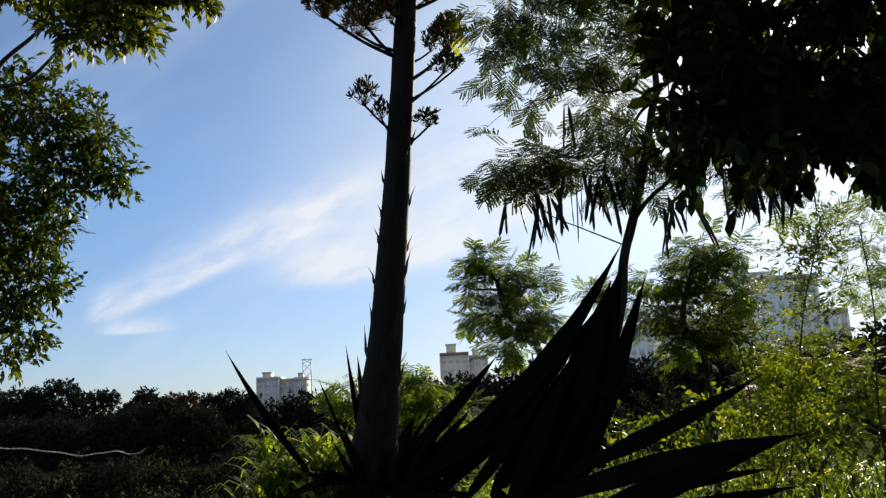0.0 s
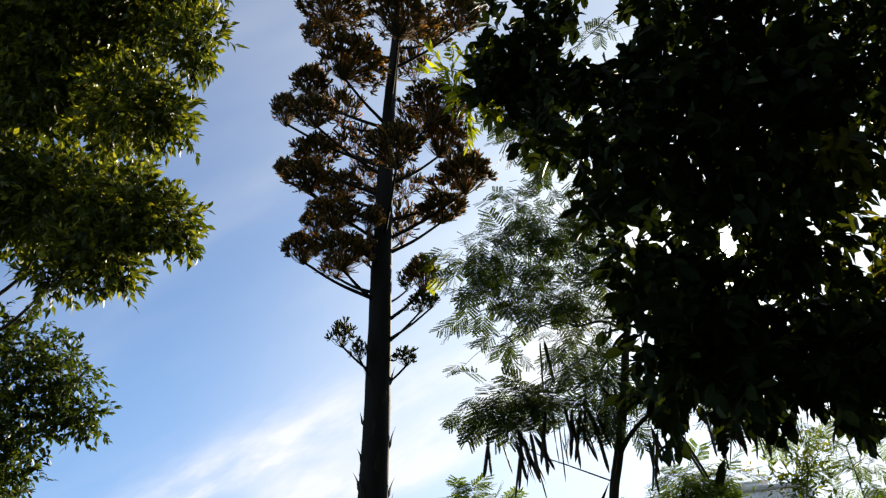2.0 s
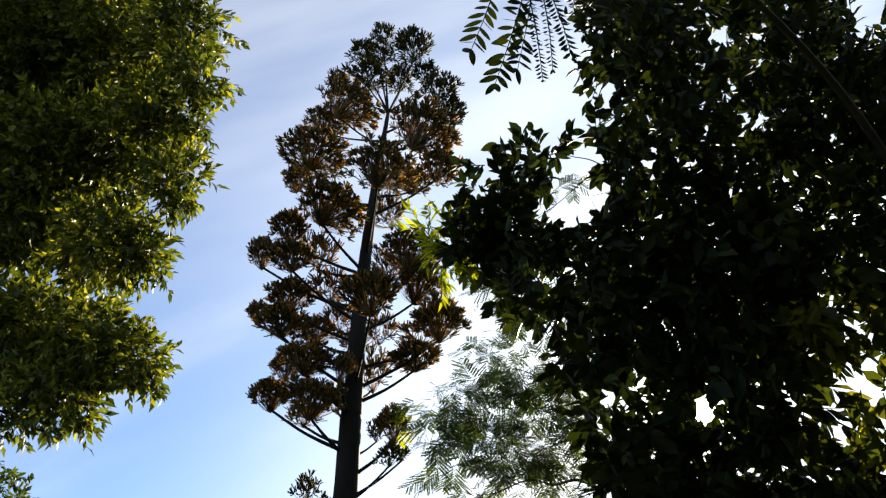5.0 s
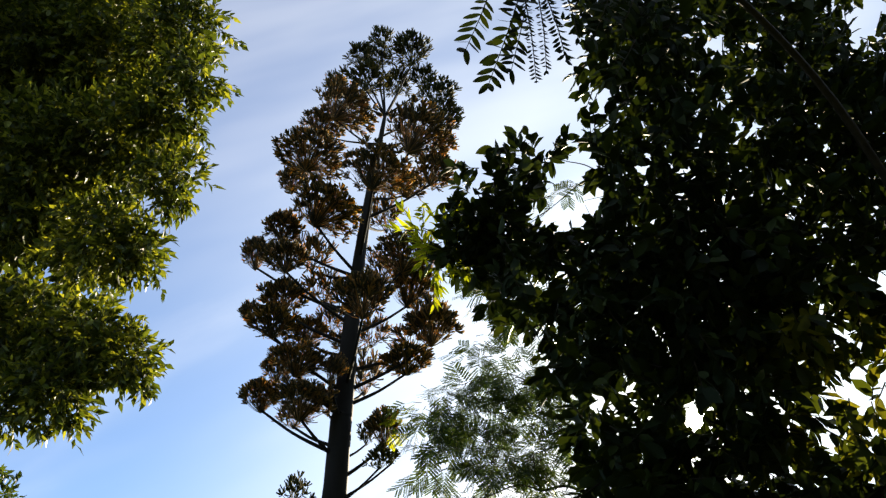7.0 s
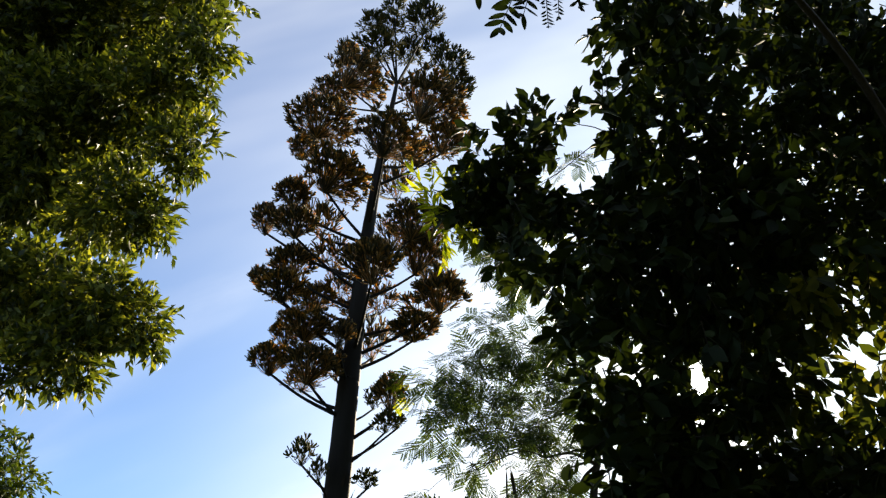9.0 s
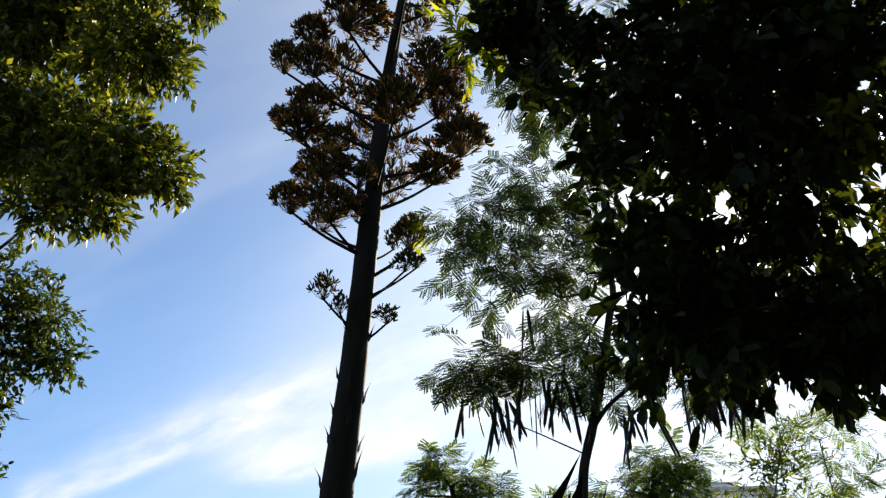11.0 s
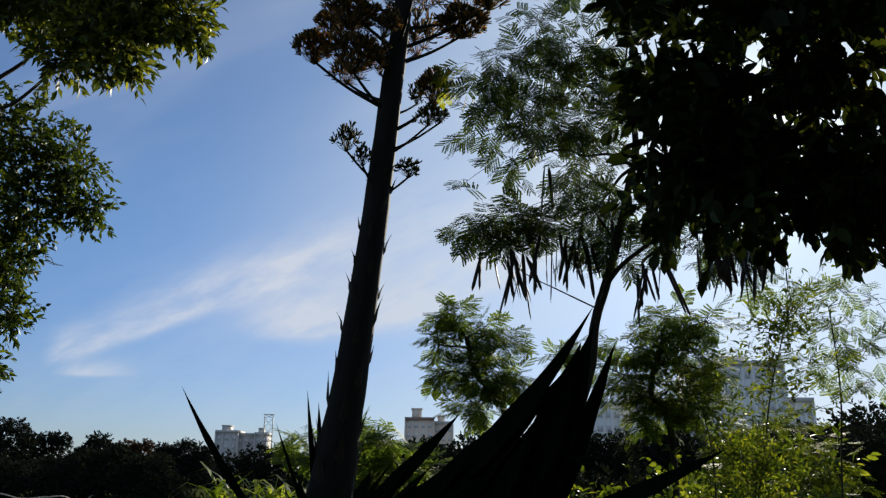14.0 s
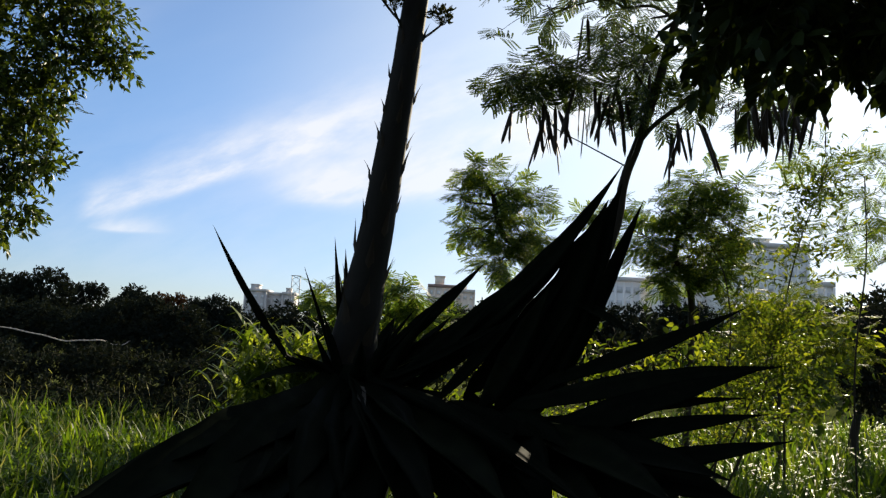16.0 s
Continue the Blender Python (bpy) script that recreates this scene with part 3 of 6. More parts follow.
# ---- far trees that close the field ----
def far_tree(seed, clumps, mat, label, leaf=0.16, density=420, name="tree", group="trees behind the field", twig=0.22, lumps=0):
    rng = np.random.default_rng(seed)
    knobs = [(x + d[0] * r * 0.85, y + d[1] * r * 0.85, z + abs(d[2]) * r * 0.75, r * 0.34) for x, y, z, r in clumps for d in sphere_dirs(rng, lumps)] if lumps else []
    c = np.array(clumps)
    base = np.array([c[:, 0].mean(), c[:, 1].mean() + 0.3, 0.0])
    t = thing(name, base, label, "tree", group)
    crown_mid = base + np.array([0, 0, max(0.25, c[:, 2].max() * 0.45)])
    girth = min(0.25, 0.045 * c[:, 2].max())
    v, f = tube([base - np.array([0, 0, 0.1]), (base + crown_mid) / 2 + rng.normal(0, 0.08, 3), crown_mid], [girth, girth * 0.75, girth * 0.55], 8, 4, 0.08, rng)
    part("trunk", v, f, M_BARK, t, smooth=True)
    limbs(rng, t, [base, (base + crown_mid) / 2, crown_mid], clumps, girth * 0.45)
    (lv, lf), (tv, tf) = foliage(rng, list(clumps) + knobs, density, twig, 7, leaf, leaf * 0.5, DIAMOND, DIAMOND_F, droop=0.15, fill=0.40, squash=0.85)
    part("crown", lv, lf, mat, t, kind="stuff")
    if base[1] < 25:
        part("twig_layer", tv, tf, M_TWIG, t, kind="stuff")


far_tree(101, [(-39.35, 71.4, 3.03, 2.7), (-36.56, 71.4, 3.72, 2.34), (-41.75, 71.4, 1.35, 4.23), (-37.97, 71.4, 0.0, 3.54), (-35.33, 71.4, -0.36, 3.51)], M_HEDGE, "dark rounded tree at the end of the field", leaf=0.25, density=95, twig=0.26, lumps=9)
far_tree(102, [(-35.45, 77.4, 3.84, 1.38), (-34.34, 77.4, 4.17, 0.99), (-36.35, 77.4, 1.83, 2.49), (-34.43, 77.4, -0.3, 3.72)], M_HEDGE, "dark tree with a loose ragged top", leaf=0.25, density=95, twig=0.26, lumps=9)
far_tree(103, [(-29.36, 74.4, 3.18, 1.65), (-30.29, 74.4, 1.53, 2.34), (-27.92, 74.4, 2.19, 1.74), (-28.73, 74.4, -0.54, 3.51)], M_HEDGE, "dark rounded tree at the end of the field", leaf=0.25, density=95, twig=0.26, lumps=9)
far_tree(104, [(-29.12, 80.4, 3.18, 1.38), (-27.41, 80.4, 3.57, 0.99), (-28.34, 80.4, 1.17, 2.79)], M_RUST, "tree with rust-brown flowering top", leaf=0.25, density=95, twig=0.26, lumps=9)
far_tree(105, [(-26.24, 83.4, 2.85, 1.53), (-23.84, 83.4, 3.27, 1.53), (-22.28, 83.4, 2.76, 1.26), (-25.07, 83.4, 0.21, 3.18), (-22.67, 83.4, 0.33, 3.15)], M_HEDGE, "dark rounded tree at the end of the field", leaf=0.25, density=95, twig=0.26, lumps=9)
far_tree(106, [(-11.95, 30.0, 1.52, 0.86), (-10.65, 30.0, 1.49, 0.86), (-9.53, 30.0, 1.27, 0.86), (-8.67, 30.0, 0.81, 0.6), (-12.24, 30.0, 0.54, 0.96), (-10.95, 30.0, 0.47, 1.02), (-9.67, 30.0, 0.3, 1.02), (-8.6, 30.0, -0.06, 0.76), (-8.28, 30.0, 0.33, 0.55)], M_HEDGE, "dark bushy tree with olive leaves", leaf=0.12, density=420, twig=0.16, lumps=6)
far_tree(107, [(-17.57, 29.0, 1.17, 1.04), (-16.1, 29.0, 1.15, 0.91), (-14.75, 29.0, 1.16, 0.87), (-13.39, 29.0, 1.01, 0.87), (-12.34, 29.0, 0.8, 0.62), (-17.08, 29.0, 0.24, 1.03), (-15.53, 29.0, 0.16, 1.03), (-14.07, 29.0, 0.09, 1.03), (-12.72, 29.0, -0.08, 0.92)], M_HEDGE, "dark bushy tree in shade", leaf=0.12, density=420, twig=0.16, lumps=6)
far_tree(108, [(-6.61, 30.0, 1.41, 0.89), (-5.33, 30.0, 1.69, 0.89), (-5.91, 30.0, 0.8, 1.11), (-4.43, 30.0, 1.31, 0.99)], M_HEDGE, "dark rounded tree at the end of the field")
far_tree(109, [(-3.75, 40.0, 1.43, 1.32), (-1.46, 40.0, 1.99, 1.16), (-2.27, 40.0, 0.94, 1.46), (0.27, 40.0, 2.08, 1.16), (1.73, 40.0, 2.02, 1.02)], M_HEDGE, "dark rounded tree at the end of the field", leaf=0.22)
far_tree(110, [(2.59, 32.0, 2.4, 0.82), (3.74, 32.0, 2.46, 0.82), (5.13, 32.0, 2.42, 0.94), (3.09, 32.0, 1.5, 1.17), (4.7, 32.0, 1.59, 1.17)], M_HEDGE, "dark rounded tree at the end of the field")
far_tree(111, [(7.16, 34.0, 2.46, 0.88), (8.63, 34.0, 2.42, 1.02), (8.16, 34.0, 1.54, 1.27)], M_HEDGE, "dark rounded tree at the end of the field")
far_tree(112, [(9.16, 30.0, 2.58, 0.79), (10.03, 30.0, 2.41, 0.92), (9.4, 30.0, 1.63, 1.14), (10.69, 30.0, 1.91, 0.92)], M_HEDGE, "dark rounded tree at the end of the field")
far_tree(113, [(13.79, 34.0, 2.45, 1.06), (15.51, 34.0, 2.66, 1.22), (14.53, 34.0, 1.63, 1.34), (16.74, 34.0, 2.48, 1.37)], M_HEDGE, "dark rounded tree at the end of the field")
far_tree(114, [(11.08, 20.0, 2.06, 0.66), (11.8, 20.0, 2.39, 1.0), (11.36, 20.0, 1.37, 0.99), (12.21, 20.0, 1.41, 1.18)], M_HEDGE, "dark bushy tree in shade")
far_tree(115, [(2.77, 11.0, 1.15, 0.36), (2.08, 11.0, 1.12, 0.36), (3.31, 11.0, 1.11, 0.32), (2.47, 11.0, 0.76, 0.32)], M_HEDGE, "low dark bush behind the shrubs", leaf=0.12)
far_tree(116, [(4.18, 11.5, 1.13, 0.39), (4.99, 11.5, 1.18, 0.4), (5.72, 11.5, 1.14, 0.41), (4.59, 11.5, 0.76, 0.35), (5.39, 11.5, 0.8, 0.36)], M_SHRUB, "low sunlit bush behind the grass", leaf=0.12)
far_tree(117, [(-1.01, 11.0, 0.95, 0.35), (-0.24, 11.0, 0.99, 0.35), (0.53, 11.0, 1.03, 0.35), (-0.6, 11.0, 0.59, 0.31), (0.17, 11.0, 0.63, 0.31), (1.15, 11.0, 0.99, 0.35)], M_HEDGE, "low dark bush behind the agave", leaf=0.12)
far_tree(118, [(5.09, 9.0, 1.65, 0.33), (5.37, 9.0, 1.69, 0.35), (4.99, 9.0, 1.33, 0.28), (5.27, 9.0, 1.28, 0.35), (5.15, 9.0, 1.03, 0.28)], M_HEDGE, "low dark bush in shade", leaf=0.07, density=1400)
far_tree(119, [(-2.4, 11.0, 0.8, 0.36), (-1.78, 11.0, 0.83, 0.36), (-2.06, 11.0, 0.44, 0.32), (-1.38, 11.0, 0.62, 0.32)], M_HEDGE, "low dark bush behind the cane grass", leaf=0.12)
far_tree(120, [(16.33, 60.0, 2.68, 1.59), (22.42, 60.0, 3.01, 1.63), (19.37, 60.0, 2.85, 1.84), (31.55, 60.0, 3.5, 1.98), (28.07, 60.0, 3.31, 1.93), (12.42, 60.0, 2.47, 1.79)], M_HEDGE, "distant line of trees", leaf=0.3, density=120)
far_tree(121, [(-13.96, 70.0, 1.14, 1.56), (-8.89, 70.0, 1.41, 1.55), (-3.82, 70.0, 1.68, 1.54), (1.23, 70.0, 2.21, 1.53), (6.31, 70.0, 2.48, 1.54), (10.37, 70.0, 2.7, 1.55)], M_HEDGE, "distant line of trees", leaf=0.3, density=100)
# dark row added to fill the shaded band beyond the grass
far_tree(122, [(-5.6, 9.8, 0.28, 0.36), (-5.0, 9.7, 0.3, 0.38), (-4.4, 9.8, 0.3, 0.36), (-3.8, 9.7, 0.32, 0.36), (-3.2, 9.8, 0.32, 0.38), (-2.6, 9.7, 0.34, 0.36), (-2.1, 9.8, 0.36, 0.34)], M_HEDGE, "low dark scrub filling the shaded edge of the grass", leaf=0.06, density=1500, twig=0.10, name="scrub")
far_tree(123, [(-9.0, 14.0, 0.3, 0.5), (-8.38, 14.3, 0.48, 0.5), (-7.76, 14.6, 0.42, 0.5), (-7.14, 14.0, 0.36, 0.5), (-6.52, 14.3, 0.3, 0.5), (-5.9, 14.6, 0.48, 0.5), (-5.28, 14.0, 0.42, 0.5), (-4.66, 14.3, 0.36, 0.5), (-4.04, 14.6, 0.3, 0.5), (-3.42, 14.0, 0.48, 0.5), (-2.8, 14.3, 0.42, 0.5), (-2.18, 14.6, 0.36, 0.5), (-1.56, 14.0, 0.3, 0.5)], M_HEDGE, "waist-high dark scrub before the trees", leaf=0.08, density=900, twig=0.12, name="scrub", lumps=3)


# ---- tall cane grass ----
def cane_clump(seed, x, y, spread, height, stems):
    rng = np.random.default_rng(seed)
    c = thing("cane_grass", (x, y, 0), "tall bright green cane grass with long arching leaves", "grass", "cane grass clumps")
    leaves, n = [], stems
    base = np.stack([x + rng.normal(0, spread, n), y + rng.normal(0, spread * 0.6, n), np.zeros(n)], axis=1)
    tip = base + np.stack([rng.normal(0, 0.18, n), rng.normal(0, 0.15, n), height * rng.uniform(0.6, 1.0, n)], axis=1)
    v, f = sticks(base, tip, 0.008, 0.004)
    part("stems", v, f, M_CANE, c, kind="stuff")
    for k in range(13):
        t = rng.uniform(0.20, 1.0, n)[:, None]
        at = base + (tip - base) * t
        a = rng.uniform(0, 2 * math.pi, n)
        way = unit(np.stack([np.cos(a) * 0.5, np.sin(a) * 0.5, np.full(n, 0.8)], axis=1))
        out = unit(np.stack([np.cos(a), np.sin(a), np.full(n, -0.4)], axis=1))
        leaves.append(blades(at, way, out, rng.uniform(0.22, 0.42, n), rng.uniform(0.030, 0.052, n), blade_shape(rng.uniform(0.5, 1.6)), BLADE_F))
    v, f = join(*leaves)
    part("leaves", v, f, M_CANE, c, kind="stuff")


cane_clump(200, -1.27, 7.8, 0.13, 1.42, 21)
cane_clump(201, -1.08, 7.6, 0.15, 1.37, 21)
cane_clump(202, -1.38, 8.0, 0.1, 1.17, 21)
cane_clump(203, -0.98, 8.0, 0.16, 1.41, 21)
cane_clump(204, -0.76, 7.7, 0.14, 1.36, 21)
cane_clump(205, -0.57, 7.9, 0.12, 1.32, 21)


# ---- field grass ----
def field_grass():
    rng = np.random.default_rng(21)
    holder = thing("field_grass", (0, 10, 0), "tall sunlit field grass with loose seed heads", "grass", kind="stuff")
    n = 100000
    # more blades close by, thinning out with distance
    y = 3.4 + 9.2 * rng.uniform(0, 1, n) ** 1.35
    x = rng.uniform(-1, 1, n) * (y * 0.75 + 1.0)
    tuft = 0.5 + 0.5 * np.sin(x * 2.3 + np.sin(y * 1.7) * 2) * np.sin(y * 1.9 + 0.6)
    keep = (rng.uniform(0, 1, n) < 0.35 + 0.65 * tuft) & (y < np.where(x > 0.3, 13.0, 9.6))
    x, y, tuft = x[keep], y[keep], tuft[keep]
    at = np.stack([x, y, ground_height(x, y)], axis=1)
    a = rng.uniform(0, 2 * math.pi, len(x))
    lean = rng.uniform(0.05, 0.5, len(x))
    way = unit(np.stack([np.cos(a) * lean, np.sin(a) * lean, np.ones(len(x))], axis=1))
    out = unit(np.stack([np.cos(a), np.sin(a), np.zeros(len(x))], axis=1))
    ln = (0.24 + 0.42 * rng.uniform(0, 1, len(x)) ** 1.3) * (0.75 + 0.4 * tuft) * np.where(x < -0.4, np.interp(y, [5.5, 8.5], [0.68, 0.88]), 1.0)
    wd = rng.uniform(0.014, 0.032, len(x)) * (1 + y * 0.03)
    pieces = []
    for i, bend in enumerate((0.15, 0.5, 0.9, 1.3)):
        s = slice(i, None, 4)
        pieces.append(blades(at[s], way[s], out[s], ln[s], wd[s], blade_shape(bend), BLADE_F))
    v, f = join(*pieces)
    part("blades", v, f, M_GRASS, holder, kind="stuff")
    m = 520
    y = 4.0 + 6 * rng.uniform(0, 1, m) ** 1.0
    x = rng.uniform(-1, 1, m) * (y * 0.7 + 1)
    at = np.stack([x, y, ground_height(x, y)], axis=1)
    top = at + np.stack([rng.normal(0, 0.10, m), rng.normal(0, 0.10, m), rng.uniform(0.42, 0.66, m)], axis=1)
    part("stems", *sticks(at, top, 0.0025, 0.0015), M_SEED, holder, kind="stuff")
    way = unit(np.stack([rng.normal(0, 0.5, m), rng.normal(0, 0.5, m), np.ones(m)], axis=1))
    v, f = blades(top, way, sphere_dirs(rng, m), rng.uniform(0.05, 0.12, m), 0.012, LANCE, OVAL_F)
    part("seed_heads", v, f, M_SEED, holder, kind="stuff")


field_grass()


# ---- understorey: saplings, shrubs and thin shoots beyond the agave ----
FEATHER = feather_shape(6, 11, 0.30, 0.15, 0.0175, 0.018)
FEATHER_POD = feather_shape(7, 10, 0.34, 0.17, 0.0137, 0.029)
FEATHER_FULL = feather_shape(7, 7, 0.30, 0.15, 0.0152, 0.036)


def feather_tree(seed, base, trunk, clumps, per, mat, label, r0=0.04, shape=None, scale=1.0, group="feathery trees", pods=(), name="feathery_tree", droop=0.35, squash=0.7, airy=(), sprigs=(), boughs=()):
    rng = np.random.default_rng(seed)
    t = thing(name, base, label, "tree", group)
    line = [np.array(base) - np.array([0, 0, 0.05])] + [np.array(p, dtype=float) for p in trunk]
    v, f = tube(line, [r0, r0 * 0.85, r0 * 0.6], 8, 6, 0.05, rng)
    part("trunk", v, f, M_BARK, t, smooth=True)
    for way, thick in boughs:
        v, f = tube(way, [thick, thick * 0.7, thick * 0.35], 7, 6, 0.05, rng)
        part("bough", v, f, M_BARK, t, smooth=True)
    limbs(rng, t, line, list(clumps) + list(airy) + list(sprigs), r0 * 0.55, wander=0.13)
    (lv, lf), (tv, tf) = feathers(rng, clumps, per, shape or FEATHER, scale, droop=droop, squash=squash)
    part("crown", lv, lf, mat, t, kind="stuff")
    part("twig_layer", tv, tf, M_TWIG, t, kind="stuff")
    if airy:
        (lv, lf), (tv, tf) = feathers(rng, airy, per * 0.40, shape or FEATHER, scale, droop=droop + 0.2, squash=0.9, fill=0.45)
        part("upper_crown", lv, lf, mat, t, kind="stuff")
        part("upper_twig_layer", tv, tf, M_TWIG, t, kind="stuff")
    # sprigs whose sunlit look is in the leaf colour
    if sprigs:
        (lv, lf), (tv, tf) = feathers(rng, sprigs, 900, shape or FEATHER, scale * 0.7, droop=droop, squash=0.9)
        part("sunlit_sprig", lv, lf, M_FEATHER_Y, t, "sprig toned yellow-green to look sunlit", kind="stuff")
        part("sprig_twig_layer", tv, tf, M_TWIG, t, kind="stuff")
    for x, y, z, r, n in pods:
        for _ in range(n):
            p = np.array([x, y, z]) + rng.uniform(-1, 1, 3) * np.array([r * 1.5, r * 0.8, r * 0.4])
            pod(rng, p, t)


def pod(rng, p, parent):
    """A long flat seed pod that hangs from its stalk, a little curved."""
    ln, tilt = rng.uniform(0.20, 0.37), np.clip(rng.normal(0, 0.13, 2), -0.2, 0.2)
    line = smooth_line([p, p + np.array([tilt[0] * ln * 0.3, tilt[1] * ln * 0.3, -0.04]), p + np.array([tilt[0] * ln, tilt[1] * ln, -ln * 0.6]),
                        p + np.array([tilt[0] * ln * 1.6, tilt[1] * ln * 1.4, -ln])], 4)
    a = rng.uniform(0, math.pi)
    s, q = np.array([math.cos(a), math.sin(a), 0]), np.array([-math.sin(a), math.cos(a), 0])
    t = np.linspace(0, 1, len(line))
    w = np.interp(t, [0, 0.25, 0.36, 0.9, 1], [0.002, 0.003, 0.0115, 0.011, 0.001])
    verts, faces = [], []
    for i, c in enumerate(line):
        bulge = 0.003 + 0.0015 * math.sin(i * 2.2)
        verts += [c - s * w[i], c + q * bulge * (w[i] > 0.01), c + s * w[i], c - q * bulge * (w[i] > 0.01)]
    for i in range(len(line) - 1):
        for j in range(4):
            k = (j + 1) % 4
            faces.append((i * 4 + j, i * 4 + k, i * 4 + 4 + k, i * 4 + 4 + j))
    part("pod", np.array(verts), faces, M_POD, parent)


feather_tree(301, (1.15, 6.5, 0.0), [(1.04, 6.4, 1.81), (0.8, 6.35, 2.18), (0.72, 6.3, 2.45)], [(0.6, 6.3, 2.64, 0.19), (0.82, 6.3, 2.53, 0.2), (0.5, 6.3, 2.41, 0.17), (0.76, 6.3, 2.26, 0.22), (1.04, 6.3, 2.43, 0.18), (0.92, 6.3, 2.12, 0.22), (0.57, 6.3, 2.18, 0.16), (1.1, 6.3, 2.16, 0.13), (0.78, 6.3, 1.95, 0.2)], 1050, M_SAPLING, "young feathery-leaved tree with a rounded green crown", 0.03, scale=0.52, shape=FEATHER_FULL)
feather_tree(302, (2.2, 6.2, 0.0), [(2.19, 6.0, 1.69), (2.03, 5.9, 2.02), (2.14, 5.9, 2.39)], [(2.18, 5.9, 2.55, 0.2), (1.95, 5.9, 2.35, 0.22), (2.28, 5.9, 2.34, 0.24), (2.47, 5.9, 2.54, 0.16), (1.84, 5.9, 2.11, 0.24), (2.16, 5.9, 2.05, 0.26), (2.47, 5.9, 2.2, 0.18), (1.97, 5.9, 1.85, 0.22), (2.35, 5.9, 1.92, 0.2), (1.53, 5.9, 2.29, 0.13), (1.36, 5.9, 2.26, 0.11)], 960, M_SAPLING, "feathery-leaved tree with a loose green crown", 0.03, scale=0.52, shape=FEATHER_FULL)
feather_tree(303, (0.25, 7.3, 0.0), [(-0.06, 7.2, 1.14), (-0.02, 7.2, 1.47)], [(-0.18, 7.2, 1.83, 0.18), (0.11, 7.2, 1.71, 0.23), (-0.1, 7.2, 1.52, 0.23), (0.25, 7.2, 1.51, 0.2), (-0.39, 7.2, 1.64, 0.18), (-0.64, 7.2, 1.7, 0.18), (-0.79, 7.2, 1.61, 0.15), (0.5, 7.2, 1.49, 0.18), (0.09, 7.2, 1.27, 0.25), (-0.3, 7.2, 1.29, 0.23)], 420, M_SAPLING, "low pale green feathery sapling in the sun", 0.02, scale=0.75, shape=FEATHER_FULL)
feather_tree(304, (3.6, 7.7, 0.0), [(3.53, 7.6, 0.98), (3.66, 7.6, 1.48)], [(3.28, 7.6, 1.76, 0.35), (3.65, 7.6, 1.79, 0.35), (4.0, 7.6, 1.67, 0.36), (3.44, 7.6, 1.44, 0.35), (3.84, 7.6, 1.32, 0.36), (4.18, 7.6, 1.45, 0.3), (3.13, 7.6, 1.46, 0.26)], 500, M_SUNNY, "spreading yellow-green feathery sapling in the sun", 0.02, scale=0.46, shape=FEATHER_FULL)
feather_tree(305, (3.3, 5.8, 0.0), [(3.22, 5.7, 1.2), (3.28, 5.65, 2.0), (3.25, 5.6, 2.6)], [(3.37, 5.60, 2.52, 0.17), (3.59, 5.60, 2.65, 0.17), (3.48, 5.60, 2.28, 0.20), (3.55, 5.60, 2.08, 0.18), (3.27, 5.60, 2.20, 0.14), (3.09, 5.6, 2.6, 0.2), (3.35, 5.6, 2.71, 0.21), (2.96, 5.6, 2.77, 0.16), (3.29, 5.6, 2.39, 0.2), (3.1, 5.6, 2.2, 0.22), (3.32, 5.6, 2.11, 0.18), (2.79, 5.6, 2.74, 0.13), (2.61, 5.6, 2.88, 0.17), (2.38, 5.6, 2.93, 0.15)], 300, M_SAPLING, "slim feathery-leaved tree with thin see-through crown", 0.007, scale=0.50, shape=FEATHER)


def leaf_shrub(seed, clumps, label, mat, leaf=0.07, width=0.035, density=260, shape=OVAL, name="shrub", group="shrubs beyond the agave", droop=0.2):
    rng = np.random.default_rng(seed)
    c = np.array(clumps)
    base = np.array([c[:, 0].mean(), c[:, 1].mean(), 0.0])
    t = thing(name, base, label, "shrub", group)
    limbs(rng, t, [base - np.array([0, 0, 0.05]), base + np.array([0, 0, 0.12])], clumps, 0.022, "stem", M_TWIG, 0.10, 0.02)
    seats, (tv, tf) = foliage(rng, clumps, density, 0.24, 7, leaf, width, droop=droop, loose=True)
    part("leaves", *blades(*leaf_parts(rng, t, seats, leaf_mesh(mat), 150), shape, OVAL_F), mat, t, kind="stuff")
    part("twig_layer", tv, tf, M_TWIG, t, kind="stuff")


def thin_shoot(seed, line, label, leafy, mat):
    """A tall thin stem with short side twigs and small scattered leaves."""
    rng = np.random.default_rng(seed)
    t = thing("thin_shoot", line[0], label, "sapling", "thin shoots")
    v, f = tube(line, [0.008, 0.006, 0.0045, 0.002], 6, 8)
    part("stem", v, f, M_TWIG, t, smooth=True)
    pts = smooth_line(line, 12)
    pts = pts[int(len(pts) * 0.45):]
    at, way = [], []
    for p in pts:
        for _ in range(leafy):
            w = unit(np.array([rng.normal(0, 1), rng.normal(0, 0.6), rng.uniform(-0.1, 0.7)]))
            at.append(p + rng.normal(0, 0.02, 3))
            way.append(w * rng.uniform(0.15, 0.42))
    at, way = np.array(at), np.array(way)
    part("twig_layer", *sticks(at, at + way, 0.0018, 0.0008), M_TWIG, t, kind="stuff")
    la, lw = [], []
    for k in range(20):
        s = rng.uniform(0.1, 1.0, len(at))[:, None]
        la.append(at + way * s + rng.normal(0, 0.02, at.shape))
        lw.append(unit(unit(way) * 0.5 + sphere_dirs(rng, len(at))))
    la, lw = np.concatenate(la), np.concatenate(lw)
    size = rng.uniform(0.6, 1.3, len(la))
    part("leaves", *blades(la, lw, unit(sphere_dirs(rng, len(la)) + np.array([0, 0, 0.8])), 0.040 * size, 0.016 * size, LANCE, OVAL_F), mat, t, kind="stuff")


